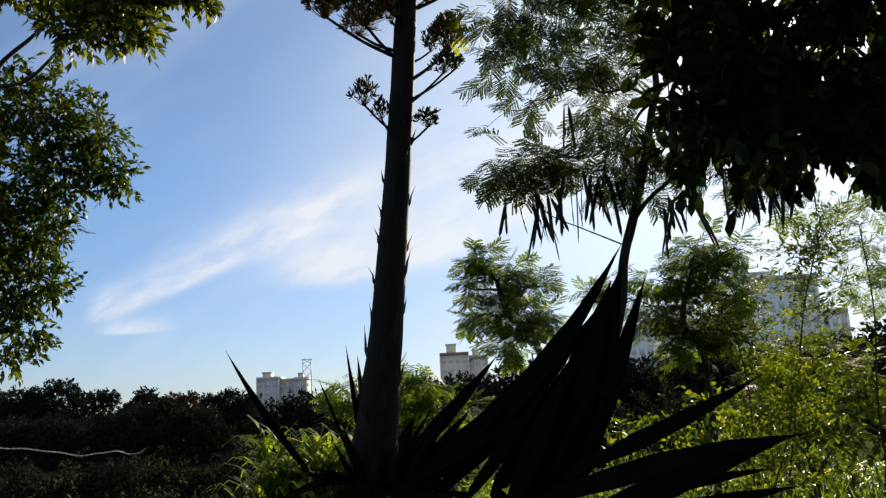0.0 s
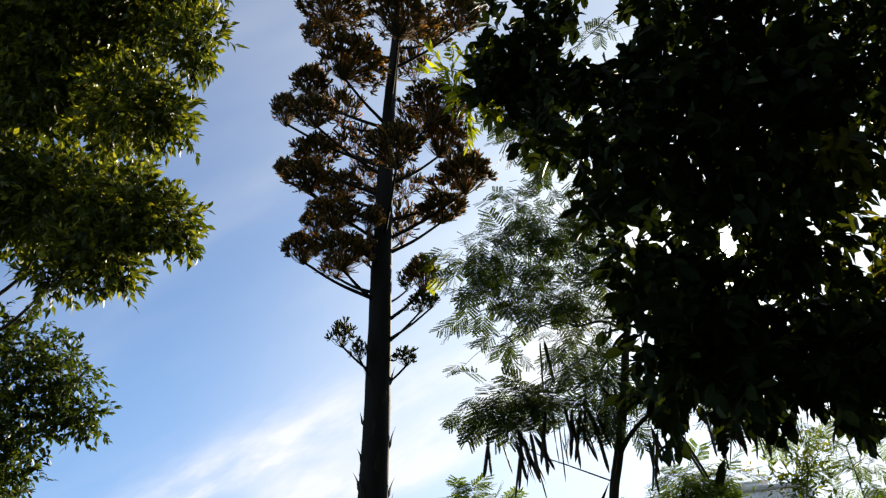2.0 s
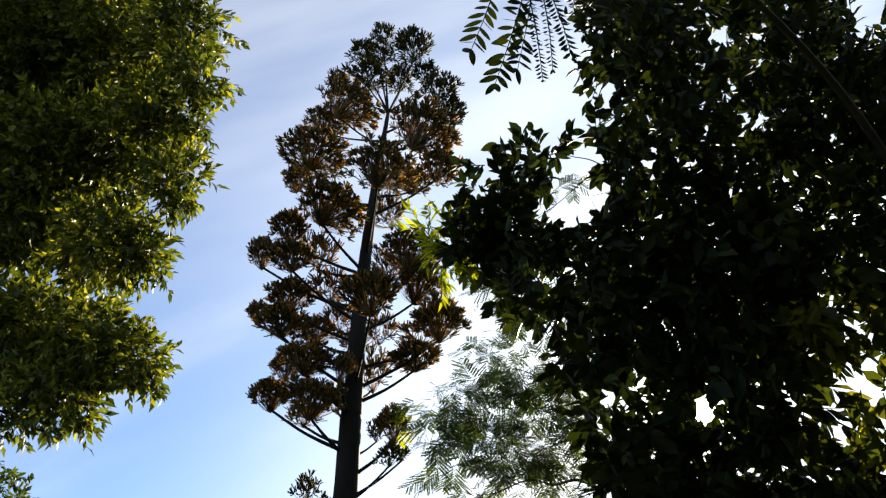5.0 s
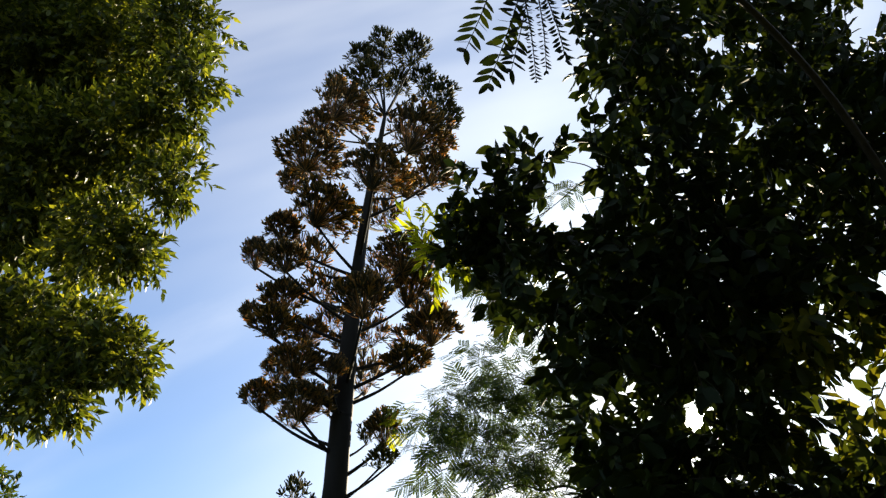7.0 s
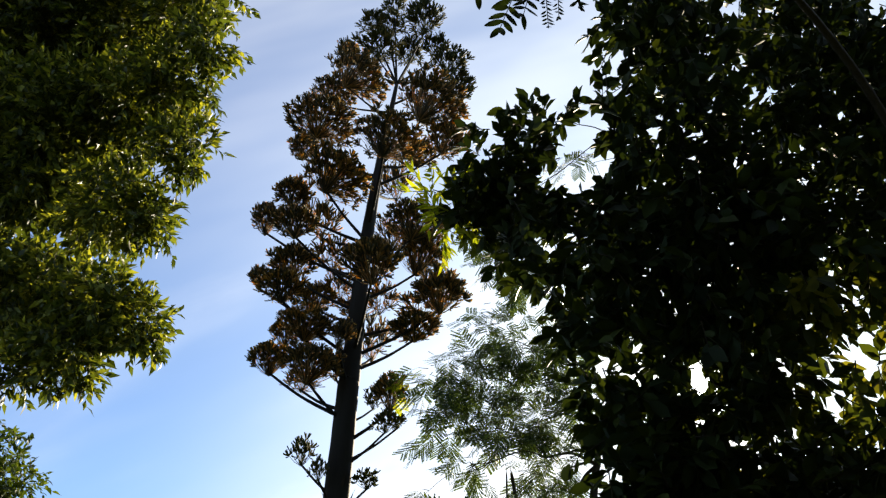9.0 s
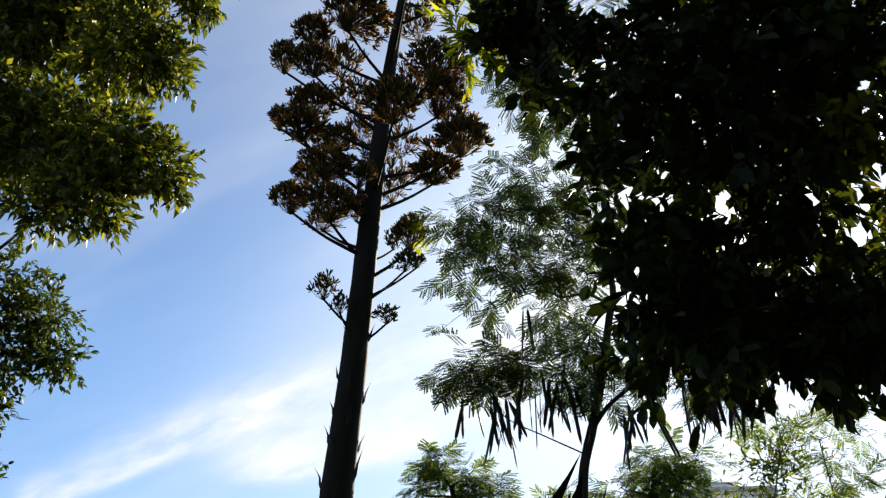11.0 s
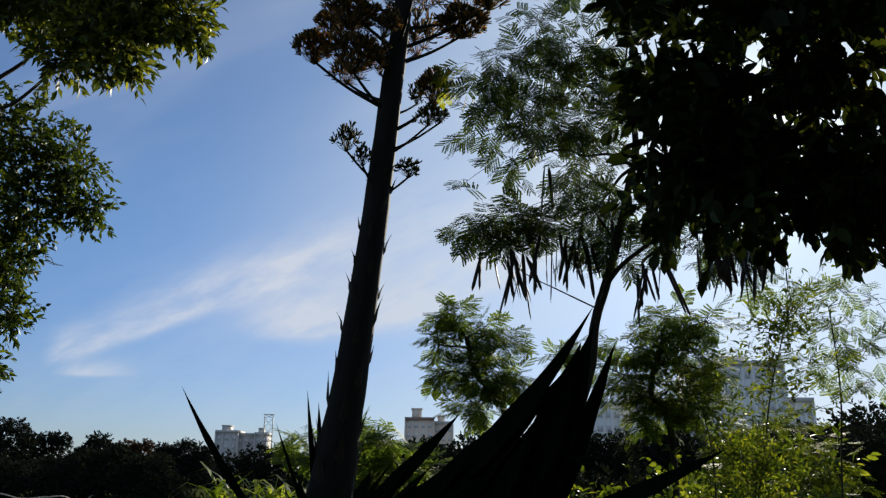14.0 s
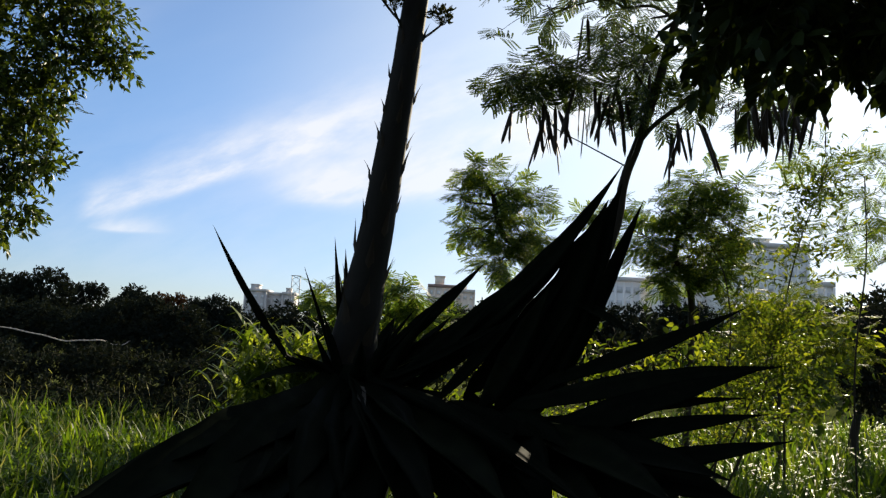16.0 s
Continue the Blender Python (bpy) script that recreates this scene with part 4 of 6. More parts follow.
leaf_shrub(401, [(1.5, 5.7, 1.41, 0.14), (1.69, 5.7, 1.44, 0.15), (1.93, 5.7, 1.41, 0.16), (1.58, 5.7, 1.24, 0.17), (1.81, 5.7, 1.23, 0.17), (2.09, 5.7, 1.32, 0.16), (2.14, 5.7, 1.48, 0.12), (1.97, 5.7, 1.1, 0.18), (1.66, 5.7, 1.05, 0.18), (2.24, 5.7, 1.19, 0.17)], "shrub with glossy green leaves that glint in the sun", M_SHRUB, 0.07, 0.035, 300)
leaf_shrub(402, [(2.76, 6.8, 1.46, 0.2), (3.04, 6.8, 1.47, 0.25), (3.33, 6.8, 1.53, 0.25), (3.61, 6.8, 1.41, 0.24), (3.28, 6.8, 1.25, 0.25), (2.95, 6.8, 1.19, 0.23), (3.75, 6.8, 1.51, 0.21), (2.72, 6.8, 1.17, 0.23), (3.51, 6.8, 1.12, 0.24), (3.14, 6.8, 1.01, 0.23), (2.81, 6.8, 0.95, 0.2), (3.79, 6.8, 1.23, 0.21)], "yellow-green shrub at the edge of the grass", M_SHRUB, 0.085, 0.045, 190)
leaf_shrub(404, [(2.72, 7.2, 0.86, 0.21), (3.11, 7.2, 0.84, 0.19), (2.37, 7.2, 0.8, 0.21), (3.51, 7.2, 0.88, 0.19)], "low yellow-green shrub in the grass", M_SHRUB, 0.07, 0.035, 260)
leaf_shrub(405, [(0.35, 7.6, 0.75, 0.22), (0.65, 7.6, 0.85, 0.22), (0.95, 7.6, 0.70, 0.22), (1.25, 7.6, 0.88, 0.22), (1.55, 7.6, 0.78, 0.22), (1.85, 7.6, 0.85, 0.22), (0.80, 7.6, 0.45, 0.22), (1.40, 7.6, 0.45, 0.22)], "low green shrub in the shade of the agave", M_SHRUB, 0.07, 0.034, 300)
leaf_shrub(403, [(-0.08, 7.8, 1.52, 0.19), (0.25, 7.8, 1.48, 0.22), (0.47, 7.8, 1.39, 0.22), (0.1, 7.8, 1.26, 0.22), (0.8, 7.8, 1.4, 0.22), (-0.29, 7.8, 1.35, 0.22)], "yellow-green shrub behind the flower stalk", M_SHRUB, 0.08, 0.04, 240)
thin_shoot(411, [(1.93, 4.95, 0.0), (2.05, 4.9, 0.54), (2.21, 4.9, 0.9), (2.29, 4.88, 1.26), (2.37, 4.85, 1.66), (2.42, 4.8, 1.96), (2.49, 4.75, 2.22), (2.55, 4.7, 2.41)], "tall thin bare-stemmed shoot with small leaves", 2, M_SHRUB)
thin_shoot(412, [(1.62, 4.7, 0.0), (1.84, 4.7, 0.59), (2.02, 4.7, 0.88), (2.2, 4.75, 1.23), (2.28, 4.8, 1.48)], "tall thin shoot with sparse small leaves", 3, M_SHRUB)
thin_shoot(413, [(2.15, 5.6, 0.0), (2.28, 5.5, 1.2), (2.26, 5.5, 1.8), (2.1, 5.5, 2.14)], "slender shoot with sparse small leaves", 2, M_SHRUB)


# ---- pale cord strung before the far trees ----
def cord(points):
    c = thing("cord", points[0], "pale twisted cord strung through the bushes", "cord")
    line = smooth_line(points, 40)
    t = np.linspace(0, 1, len(line))
    for ph in (0.0, math.pi):
        tw = line + np.stack([0 * t, 0.014 * np.cos(t * 150 + ph), 0.014 * np.sin(t * 150 + ph) + 0.02 * np.sin(t * 21) + 0.015 * np.sin(t * 47)], axis=1)
        v, f = tube(tw, [0.011, 0.011], 5, 1)
        part("strand", v, f, M_ROPE, c, smooth=True)
    return c


cord([(-17.99, 29.0, 1.03), (-15.14, 26.0, 1.08), (-13.36, 25.5, 0.89), (-12.03, 25.8, 0.66), (-11.1, 26.2, 0.68), (-10.89, 27.5, 0.55), (-11.3, 29.6, 0.64)])


# ---- the agave ----
AGAVE = np.array([-0.10, 4.95, 0.0])
HEART = np.array([-0.12, 4.95, 1.05])


def agave_leaf(parent, heart, base, tip, width, sag, thick=0.028, twist=0.0, label="", name="leaf", mat=None, face=None):
    """A thick channelled leaf: narrow neck, widest before the middle, drawn out to a dark spine."""
    base, tip = np.array(base, dtype=float), np.array(tip, dtype=float)
    ln = np.linalg.norm(tip - base)
    thick = min(thick, width * 0.22)
    mid = (base + tip) / 2 + np.array([0, 0, sag * ln])
    t = np.linspace(0, 1, 17)[:, None]
    line = base * (1 - t) ** 2 + 2 * mid * t * (1 - t) + tip * t * t
    if face is not None:
        line[0] = line[0] * 0.35 + heart * 0.65
    tan = unit(np.gradient(line, axis=0))
    side = unit(np.cross(tan, np.array([0, 0, 1.0] if face is None else face)) + 1e-4)
    if face is None and abs(tan[:, 2]).mean() > 0.93:
        side = unit(np.cross(tan, unit(np.array([tip[0] - heart[0], tip[1] - heart[1], 0.0]) + np.array([0, -0.2, 0]))) + 1e-4)
        side = np.cross(side, tan)
    up = np.cross(side, tan)
    side, up = side * math.cos(twist) + up * math.sin(twist), up * math.cos(twist) - side * math.sin(twist)
    s = t[:, 0]
    w = width * np.interp(s, [0, 0.12, 0.42, 0.7, 0.9, 0.965, 1], [0.62, 0.66, 1.0, 0.72, 0.26, 0.05, 0.012]) / 2
    th = thick * np.interp(s, [0, 0.3, 0.8, 1], [1.5, 1.0, 0.45, 0.12])
    ring = [(-1, 0.36, 0), (-0.55, 0.10, 0), (0, 0, 0), (0.55, 0.10, 0), (1, 0.36, 0), (0.5, 0.06, -1), (0, -0.04, -1.15), (-0.5, 0.06, -1)]
    verts = []
    for i in range(len(s)):
        wave = 1 + 0.05 * math.sin(i * 1.7 + ln * 9)
        for a, c, d in ring:
            verts.append(line[i] + side[i] * a * w[i] * wave + up[i] * (c * w[i] + d * th[i]))
    n = len(ring)
    faces = [(i * n + j, i * n + (j + 1) % n, (i + 1) * n + (j + 1) % n, (i + 1) * n + j) for i in range(len(s) - 1) for j in range(n)]
    faces += [(0, 1, 2, 7), (2, 3, 4, 5), (2, 5, 6, 7)]
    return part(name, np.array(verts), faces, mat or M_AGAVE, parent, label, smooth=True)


def rosette(rng, parent, heart, tips):
    for tip, width, sag, turn in tips:
        way = np.array([tip[0] - heart[0], tip[1] - heart[1], 0])
        way = way / (np.linalg.norm(way) + 1e-6) * min(0.14, np.linalg.norm(way) * 0.3)
        agave_leaf(parent, heart, heart + way + np.array([0, 0, rng.uniform(-0.12, 0.04)]), tip, width, sag, twist=turn + rng.normal(0, 0.15))


def sword(rng, parent, heart, base, tip, width, sag, stout=1.0):
    """A stiff leaf whose broad upper face is turned out from the rosette and up."""
    agave_leaf(parent, heart, base, tip, width * stout, sag, twist=rng.normal(0, 0.12), face=np.array([0.0, -0.85, 0.53]))


def build_offset_agave():
    """The second rosette that has grown up beside the first."""
    rng = np.random.default_rng(8)
    foot = np.array([OFFSET_HEART[0], OFFSET_HEART[1], 0.0])
    a = thing("agave", foot, "dark flowerless agave rosette with upright sword leaves", "agave")
    v, f = tube([foot - np.array([0, 0, 0.05]), foot + np.array([0, 0, 0.2]), np.array(OFFSET_HEART) + np.array([0, 0, 0.05])], [0.20, 0.18, 0.10], 12, 5, 0.12, rng)
    part("stem", v, f, M_AGAVE, a, "short stem of old leaf bases", smooth=True)
    rosette(rng, a, np.array(OFFSET_HEART), OFFSET_TIPS)
    for base, tip, width, sag in SPEAR_LEAVES:
        sword(rng, a, np.array(OFFSET_HEART), base, tip, width, sag)
    for base, tip, width, sag in LOW_LEAVES:
        sword(rng, a, np.array(OFFSET_HEART), base, tip, width, sag)


def build_agave():
    rng = np.random.default_rng(3)
    a = thing("agave", AGAVE, "huge dark agave with sword leaves and a tall branched flower stalk", "agave")
    # a stump of old leaf bases
    v, f = tube([AGAVE - np.array([0, 0, 0.05]), AGAVE + np.array([0, 0, 0.35]), HEART + np.array([0, 0, 0.10])], [0.26, 0.24, 0.15], 14, 5, 0.12, rng)
    part("stem", v, f, M_AGAVE, a, "short stem of old leaf bases", smooth=True)
    rosette(rng, a, HEART, AGAVE_TIPS_A + AGAVE_TIPS_B + AGAVE_TIPS_C)
    for base, tip, width, sag in STALK_LEAVES:
        sword(rng, a, HEART, base, tip, width, sag)
    for tip, lean in WITHERED:
        agave_leaf(a, HEART, HEART + np.array([0.03, -0.26, -0.02]), tip, 0.07, 0.07, 0.008, lean, "withered grey-brown leaf hanging down", mat=M_DRY)
    # flower stalk
    line = smooth_line(STALK, 10)
    v, f = tube(STALK, [0.190, 0.162, 0.131, 0.103, 0.083, 0.073, 0.069, 0.059, 0.046, 0.036, 0.016], 14, 8, 0.03, rng)
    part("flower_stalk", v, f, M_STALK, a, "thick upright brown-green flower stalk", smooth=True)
    # dry bracts that clasp the stalk
    for i in range(46):
        h = 0.95 + 0.052 * i + rng.uniform(-0.03, 0.03)
        c = stalk_at(line, h)
        rad = np.interp(h, [0.6, 1.3, 2.0, 3.2, 5], [0.165, 0.135, 0.11, 0.086, 0.07])
        ang = i * 2.4 + rng.uniform(-0.3, 0.3)
        o = np.array([math.cos(ang), math.sin(ang), 0])
        ln = np.interp(h, [0.9, 1.6, 3.5], [0.36, 0.20, 0.10]) * rng.uniform(0.7, 1.3)
        s = np.array([-o[1], o[0], 0])
        w = rad * np.interp(h, [0.9, 1.5, 3.5], [0.45, 0.24, 0.13])
        flare = rng.uniform(0.01, 0.05)
        b = c + o * (rad - 0.012)
        up = np.array([0.09, 0, 1.0])
        rows = [(0.0, 0.35, -0.004), (0.25, 1.0, 0.010), (0.55, 0.62, 0.016), (0.8, 0.22, 0.014 + flare * 0.5), (1.0, 0.03, 0.012 + flare)]
        vs = []
        for t, k, e in rows:
            p = b + up * ln * t + o * e
            vs += [p - s * w * k - o * 0.010 * k, p + o * 0.006 * k, p + s * w * k - o * 0.010 * k]
        fs = []
        for r in range(4):
            for q in (0, 1):
                fs.append((r * 3 + q, r * 3 + q + 1, r * 3 + q + 4, r * 3 + q + 3))
        part("bract", np.array(vs), fs, M_BRACT, a)
    # flowering branches
    for x, y, z, wide, high, tilt, kind in PANICLE_HIGH + PANICLE_MIDDLE + PANICLE_LOW + PANICLE_LAST:
        flower_branch(rng, a, line, np.array([x, y, z]), wide, high, tilt, kind)
    return a


def stalk_at(line, z):
    return np.array([np.interp(z, line[:, 2], line[:, i]) for i in range(3)])


def umbel(seed, radius, tufts, fingers, low=-0.35, long=1.0):
    """A domed head: rays that fork from one point to tufts of upright, club-tipped finger buds; half as wide and high as radius 1 says."""
    rng = np.random.default_rng(seed)
    i = np.arange(tufts) + 0.5
    z = 1 - (1 - low) * i / tufts
    a = i * 2.39996 + rng.uniform(0, 6.28)
    way = np.stack([np.cos(a) * np.sqrt(1 - z * z), np.sin(a) * np.sqrt(1 - z * z), z], axis=1)
    hub = way * (0.90 * rng.uniform(0.10, 1.0, (tufts, 1)) ** 0.45) + rng.normal(0, 0.05, (tufts, 3))
    root = np.tile(np.array([0, 0, -0.95]), (tufts, 1))
    knee = root * 0.45 + hub * 0.55 + np.array([0, 0, -0.10])
    thin = 0.0019 / radius
    rays = join(sticks(root, knee, thin * 1.5, thin * 1.1), sticks(knee, hub, thin * 1.1, thin * 0.8))
    b = np.repeat(hub, fingers, axis=0)
    n = len(b)
    out = unit(np.repeat(way, fingers, axis=0) * 0.70 + sphere_dirs(rng, n) * 0.85 + np.array([0, 0, 0.75]))
    ln = long * rng.uniform(0.055, 0.098, n) / radius
    w = rng.uniform(0.0042, 0.0064, n) / radius
    tip = b + out * ln[:, None] + np.array([0, 0, 0.16]) * ln[:, None]
    mid = b + out * (ln * 0.55)[:, None]
    s = unit(np.cross(out, np.array([0.3, 0.9, 0.1])))
    q = np.cross(out, s)
    vs = []
    for base, k in ((b, 0.45), (mid, 0.75), (tip, 1.0)):
        for ang in (0, 2.094, 4.189):
            vs.append(base + (s * math.cos(ang) + q * math.sin(ang)) * (w * k)[:, None])
    v = np.stack(vs, axis=1)
    f = np.array([(r * 3 + j, r * 3 + (j + 1) % 3, r * 3 + 3 + (j + 1) % 3, r * 3 + 3 + j) for r in (0, 1) for j in range(3)])
    return join(rays, (v.reshape(-1, 3), (f[None] + (np.arange(n) * 9)[:, None, None]).reshape(-1, 4)))


# heads by kind and size: flowering, green buds at the top, thin ones, spare ones low on the stalk
HEADS = {
    "f": [(0.25, [mesh_of("flower_head", *umbel(40 + i, 0.25, 170, 13, -0.10, 0.62), M_FLOWER) for i in range(3)]),
          (0.15, [mesh_of("flower_head", *umbel(44 + i, 0.15, 78, 12, -0.15, 0.62), M_FLOWER) for i in range(3)])],
    "g": [(0.18, [mesh_of("bud_head", *umbel(50 + i, 0.18, 56, 14, -0.2, 0.8), M_BUD) for i in range(2)]),
          (0.12, [mesh_of("bud_head", *umbel(53 + i, 0.12, 26, 13, -0.2, 0.8), M_BUD) for i in range(2)])],
    "t": [(0.14, [mesh_of("thin_head", *umbel(60 + i, 0.14, 19, 14), M_FLOWER) for i in range(2)])],
    "s": [(0.09, [mesh_of("spare_head", *umbel(70 + i, 0.09, 20, 9, -0.6, 0.5), M_BUD) for i in range(2)])],
}


def flower_branch(rng, parent, line, c, wide, high, tilt, kind):
    out = c - stalk_at(line, c[2])
    reach = np.linalg.norm(out[:2])
    s = stalk_at(line, c[2] - 0.06 - 0.48 * reach - high)
    hub = c - np.array([math.sin(radians(tilt)) * high * 0.8, 0, high * 0.85])
    mid = s * 0.45 + hub * 0.55 + np.array([0, 0, -0.05 * reach])
    rad = 0.0115 if c[2] < 6.5 and kind != "s" else 0.0085
    v, f = tube([s, mid, hub], [rad * 1.3, rad * 0.9, rad * 0.75], 7, 7, 0.05, rng)
    b = part("flower_branch", v, f, M_STALK, parent, smooth=True)
    grow = 0.97 if kind in "gs" else 1.08
    meshes = min(HEADS[kind], key=lambda h: abs(h[0] - wide))[1]
    me = meshes[rng.integers(len(meshes))]
    m = Matrix.Translation(c) @ Matrix.Rotation(radians(tilt), 4, "Y") @ Matrix.Diagonal((wide * grow, wide * grow, high * grow * 1.05, 1)) @ Matrix.Rotation(rng.uniform(0, 6.28), 4, "Z")
    shared_part("umbel", me, b, m)


WITHERED = [
    ((0.09, 4.1, 0.91), 0.5), ((0.02, 4.2, 0.97), -0.4),
]
OFFSET_HEART = (0.74, 4.72, 0.87)
OFFSET_TIPS = [
    ((1.59, 3.6, 0.81), 0.25, 0.04, -0.42), ((1.32, 3.4, 0.73), 0.26, 0.05, -0.42), ((1.06, 3.4, 0.65), 0.22, 0.06, -0.42), ((0.84, 3.4, 0.64), 0.22, 0.06, -0.42),
    ((0.59, 3.6, 0.69), 0.22, 0.08, -0.42), ((1.76, 3.8, 0.67), 0.22, 0.06, -0.42),
]
AGAVE_TIPS_A = [
    ((-0.3, 4.95, 1.9), 0.05, 0.0, 0.0), ((-0.45, 4.85, 1.7), 0.05, -0.02, 0.0), ((-0.25, 5.1, 1.85), 0.06, 0.0, 0.0), ((-0.36, 4.8, 1.33), 0.08, 0.0, 0.0),
    ((-0.3, 4.75, 1.42), 0.08, 0.0, 0.0), ((-0.45, 4.7, 1.2), 0.09, 0.03, 0.0), ((-0.06, 4.6, 1.3), 0.09, 0.02, 0.0), ((0.08, 4.8, 1.36), 0.08, 0.02, 0.0),
    ((0.18, 4.9, 1.31), 0.09, 0.02, 0.0), ((0.33, 4.75, 1.51), 0.12, 0.03, 0.0), ((0.07, 5.3, 1.45), 0.15, 0.0, 0.0), ((0.43, 5.2, 1.47), 0.15, 0.02, 0.0),
]
AGAVE_TIPS_B = [
    ((-1.17, 3.6, 0.55), 0.39, -0.02, 0.0), ((-0.91, 3.4, 0.55), 0.4, -0.02, 0.0), ((-1.09, 3.3, 0.5), 0.39, -0.01, 0.0), ((-0.63, 3.3, 0.52), 0.4, 0.03, 0.0),
    ((-0.37, 3.2, 0.5), 0.4, 0.03, 0.0), ((-0.11, 3.2, 0.5), 0.37, 0.03, 0.0), ((0.14, 3.2, 0.49), 0.34, 0.04, 0.0), ((0.38, 3.2, 0.5), 0.34, 0.05, 0.0),
    ((0.22, 3.6, 0.67), 0.19, 0.12, 0.0), ((0.63, 3.3, 0.51), 0.34, 0.06, 0.0),
]
AGAVE_TIPS_C = [
    ((0.91, 3.4, 0.54), 0.31, 0.07, 0.0), ((-0.59, 3.5, 0.47), 0.4, 0.04, 0.0), ((-0.61, 6.0, 0.07), 0.28, 0.12, 0.0), ((0.36, 3.8, 0.69), 0.31, 0.08, 0.0),
    ((0.67, 3.4, 0.69), 0.37, 0.06, 0.0), ((0.74, 3.4, 0.57), 0.34, 0.08, 0.0), ((0.02, 3.3, 0.46), 0.37, 0.05, 0.0), ((0.99, 3.4, 0.7), 0.23, 0.06, 0.0),
    ((1.1, 3.5, 0.64), 0.22, 0.05, 0.0), ((0.4, 3.3, 0.64), 0.23, 0.06, 0.0), ((-0.25, 3.3, 0.46), 0.4, 0.05, 0.0),
]
STALK = [
    (-0.22, 4.95, 0.5), (-0.175, 4.98, 1.0), (-0.132, 4.98, 1.4), (-0.051, 4.98, 1.99), (0.066, 4.98, 3.06),
    (0.145, 4.98, 3.94), (0.163, 4.98, 4.08), (0.231, 4.98, 4.8), (0.314, 4.98, 5.48), (0.418, 4.98, 6.15),
    (0.56, 4.98, 6.98),
]
PANICLE_HIGH = [
    (0.57, 4.98, 8.09, 0.11, 0.12, 0, "g"), (0.84, 4.90, 7.78, 0.20, 0.20, 0, "g"), (0.51, 5.05, 7.86, 0.16, 0.14, 0, "g"), (0.34, 4.90, 7.74, 0.12, 0.11, 0, "g"),
    (0.40, 4.85, 7.31, 0.20, 0.14, 5, "g"), (0.71, 5.20, 7.66, 0.16, 0.14, 0, "g"), (0.97, 5.10, 7.62, 0.13, 0.12, 0, "g"), (1.06, 4.95, 7.18, 0.18, 0.17, 15, "g"),
    (0.10, 5.15, 7.61, 0.11, 0.10, 0, "g"), (0.20, 4.85, 6.93, 0.29, 0.16, 36, "f"), (0.83, 4.75, 6.46, 0.30, 0.21, 30, "f"), (-0.02, 5.20, 7.09, 0.21, 0.12, 15, "f"),
    (-0.09, 4.80, 6.28, 0.30, 0.14, 12, "f"), (0.46, 4.50, 5.79, 0.27, 0.16, 18, "f"),
]
PANICLE_MIDDLE = [
    (1.14, 5.20, 7.12, 0.12, 0.18, 30, "g"), (-0.28, 5.25, 6.44, 0.12, 0.13, 0, "f"), (0.04, 4.70, 5.60, 0.29, 0.15, 28, "f"), (0.53, 5.40, 6.11, 0.13, 0.16, 0, "t"),
    (0.95, 4.95, 6.20, 0.17, 0.13, 20, "f"), (0.73, 5.25, 6.34, 0.15, 0.12, 15, "f"), (-0.30, 5.00, 5.67, 0.15, 0.13, 0, "f"), (-0.49, 4.95, 5.39, 0.11, 0.13, 0, "f"),
    (-0.24, 4.75, 5.18, 0.15, 0.11, 0, "f"), (-0.10, 5.35, 5.64, 0.16, 0.14, 0, "t"), (0.64, 4.80, 5.20, 0.25, 0.13, 12, "f"), (0.69, 5.05, 5.08, 0.20, 0.16, 15, "f"),
    (0.48, 5.40, 5.48, 0.13, 0.12, 0, "t"), (0.00, 5.35, 5.30, 0.16, 0.11, 0, "t"), (0.32, 4.52, 4.64, 0.19, 0.14, 0, "f"),
]
PANICLE_LOW = [
    (-0.28, 5.00, 5.01, 0.17, 0.12, 0, "f"), (-0.50, 4.95, 4.85, 0.08, 0.09, 0, "f"), (-0.30, 4.75, 4.62, 0.16, 0.10, 0, "f"), (0.82, 5.00, 4.70, 0.19, 0.15, 8, "f"),
    (0.68, 5.30, 4.78, 0.15, 0.09, 0, "t"), (-0.11, 5.20, 4.82, 0.15, 0.09, 0, "f"), (0.06, 5.35, 5.01, 0.11, 0.10, 0, "t"), (0.36, 5.40, 4.91, 0.13, 0.11, 0, "t"),
    (-0.12, 4.80, 4.35, 0.20, 0.11, 12, "f"), (0.12, 4.75, 4.24, 0.07, 0.10, 20, "f"), (0.30, 5.30, 4.48, 0.14, 0.14, 0, "t"), (0.61, 5.05, 4.44, 0.18, 0.09, 0, "f"),
]
PANICLE_LAST = [
    (-0.38, 4.95, 4.17, 0.13, 0.10, 0, "f"), (-0.09, 4.80, 4.05, 0.20, 0.13, 10, "f"), (0.04, 5.30, 4.29, 0.09, 0.10, 0, "t"), (0.43, 4.95, 3.89, 0.11, 0.12, 0, "f"),
    (0.39, 4.90, 3.67, 0.09, 0.07, 0, "s"), (-0.19, 5.20, 4.13, 0.12, 0.07, 0, "t"), (-0.33, 5.25, 4.55, 0.11, 0.10, 0, "f"), (0.16, 5.30, 4.77, 0.10, 0.09, 0, "t"),
    (-0.13, 4.88, 3.49, 0.09, 0.09, 0, "s"), (-0.02, 4.85, 3.36, 0.06, 0.07, 0, "s"), (0.27, 4.98, 3.33, 0.09, 0.06, 0, "s"), (0.31, 5.20, 3.98, 0.07, 0.08, 0, "s"),
    (0.47, 4.98, 3.72, 0.07, 0.06, 0, "s"),
]
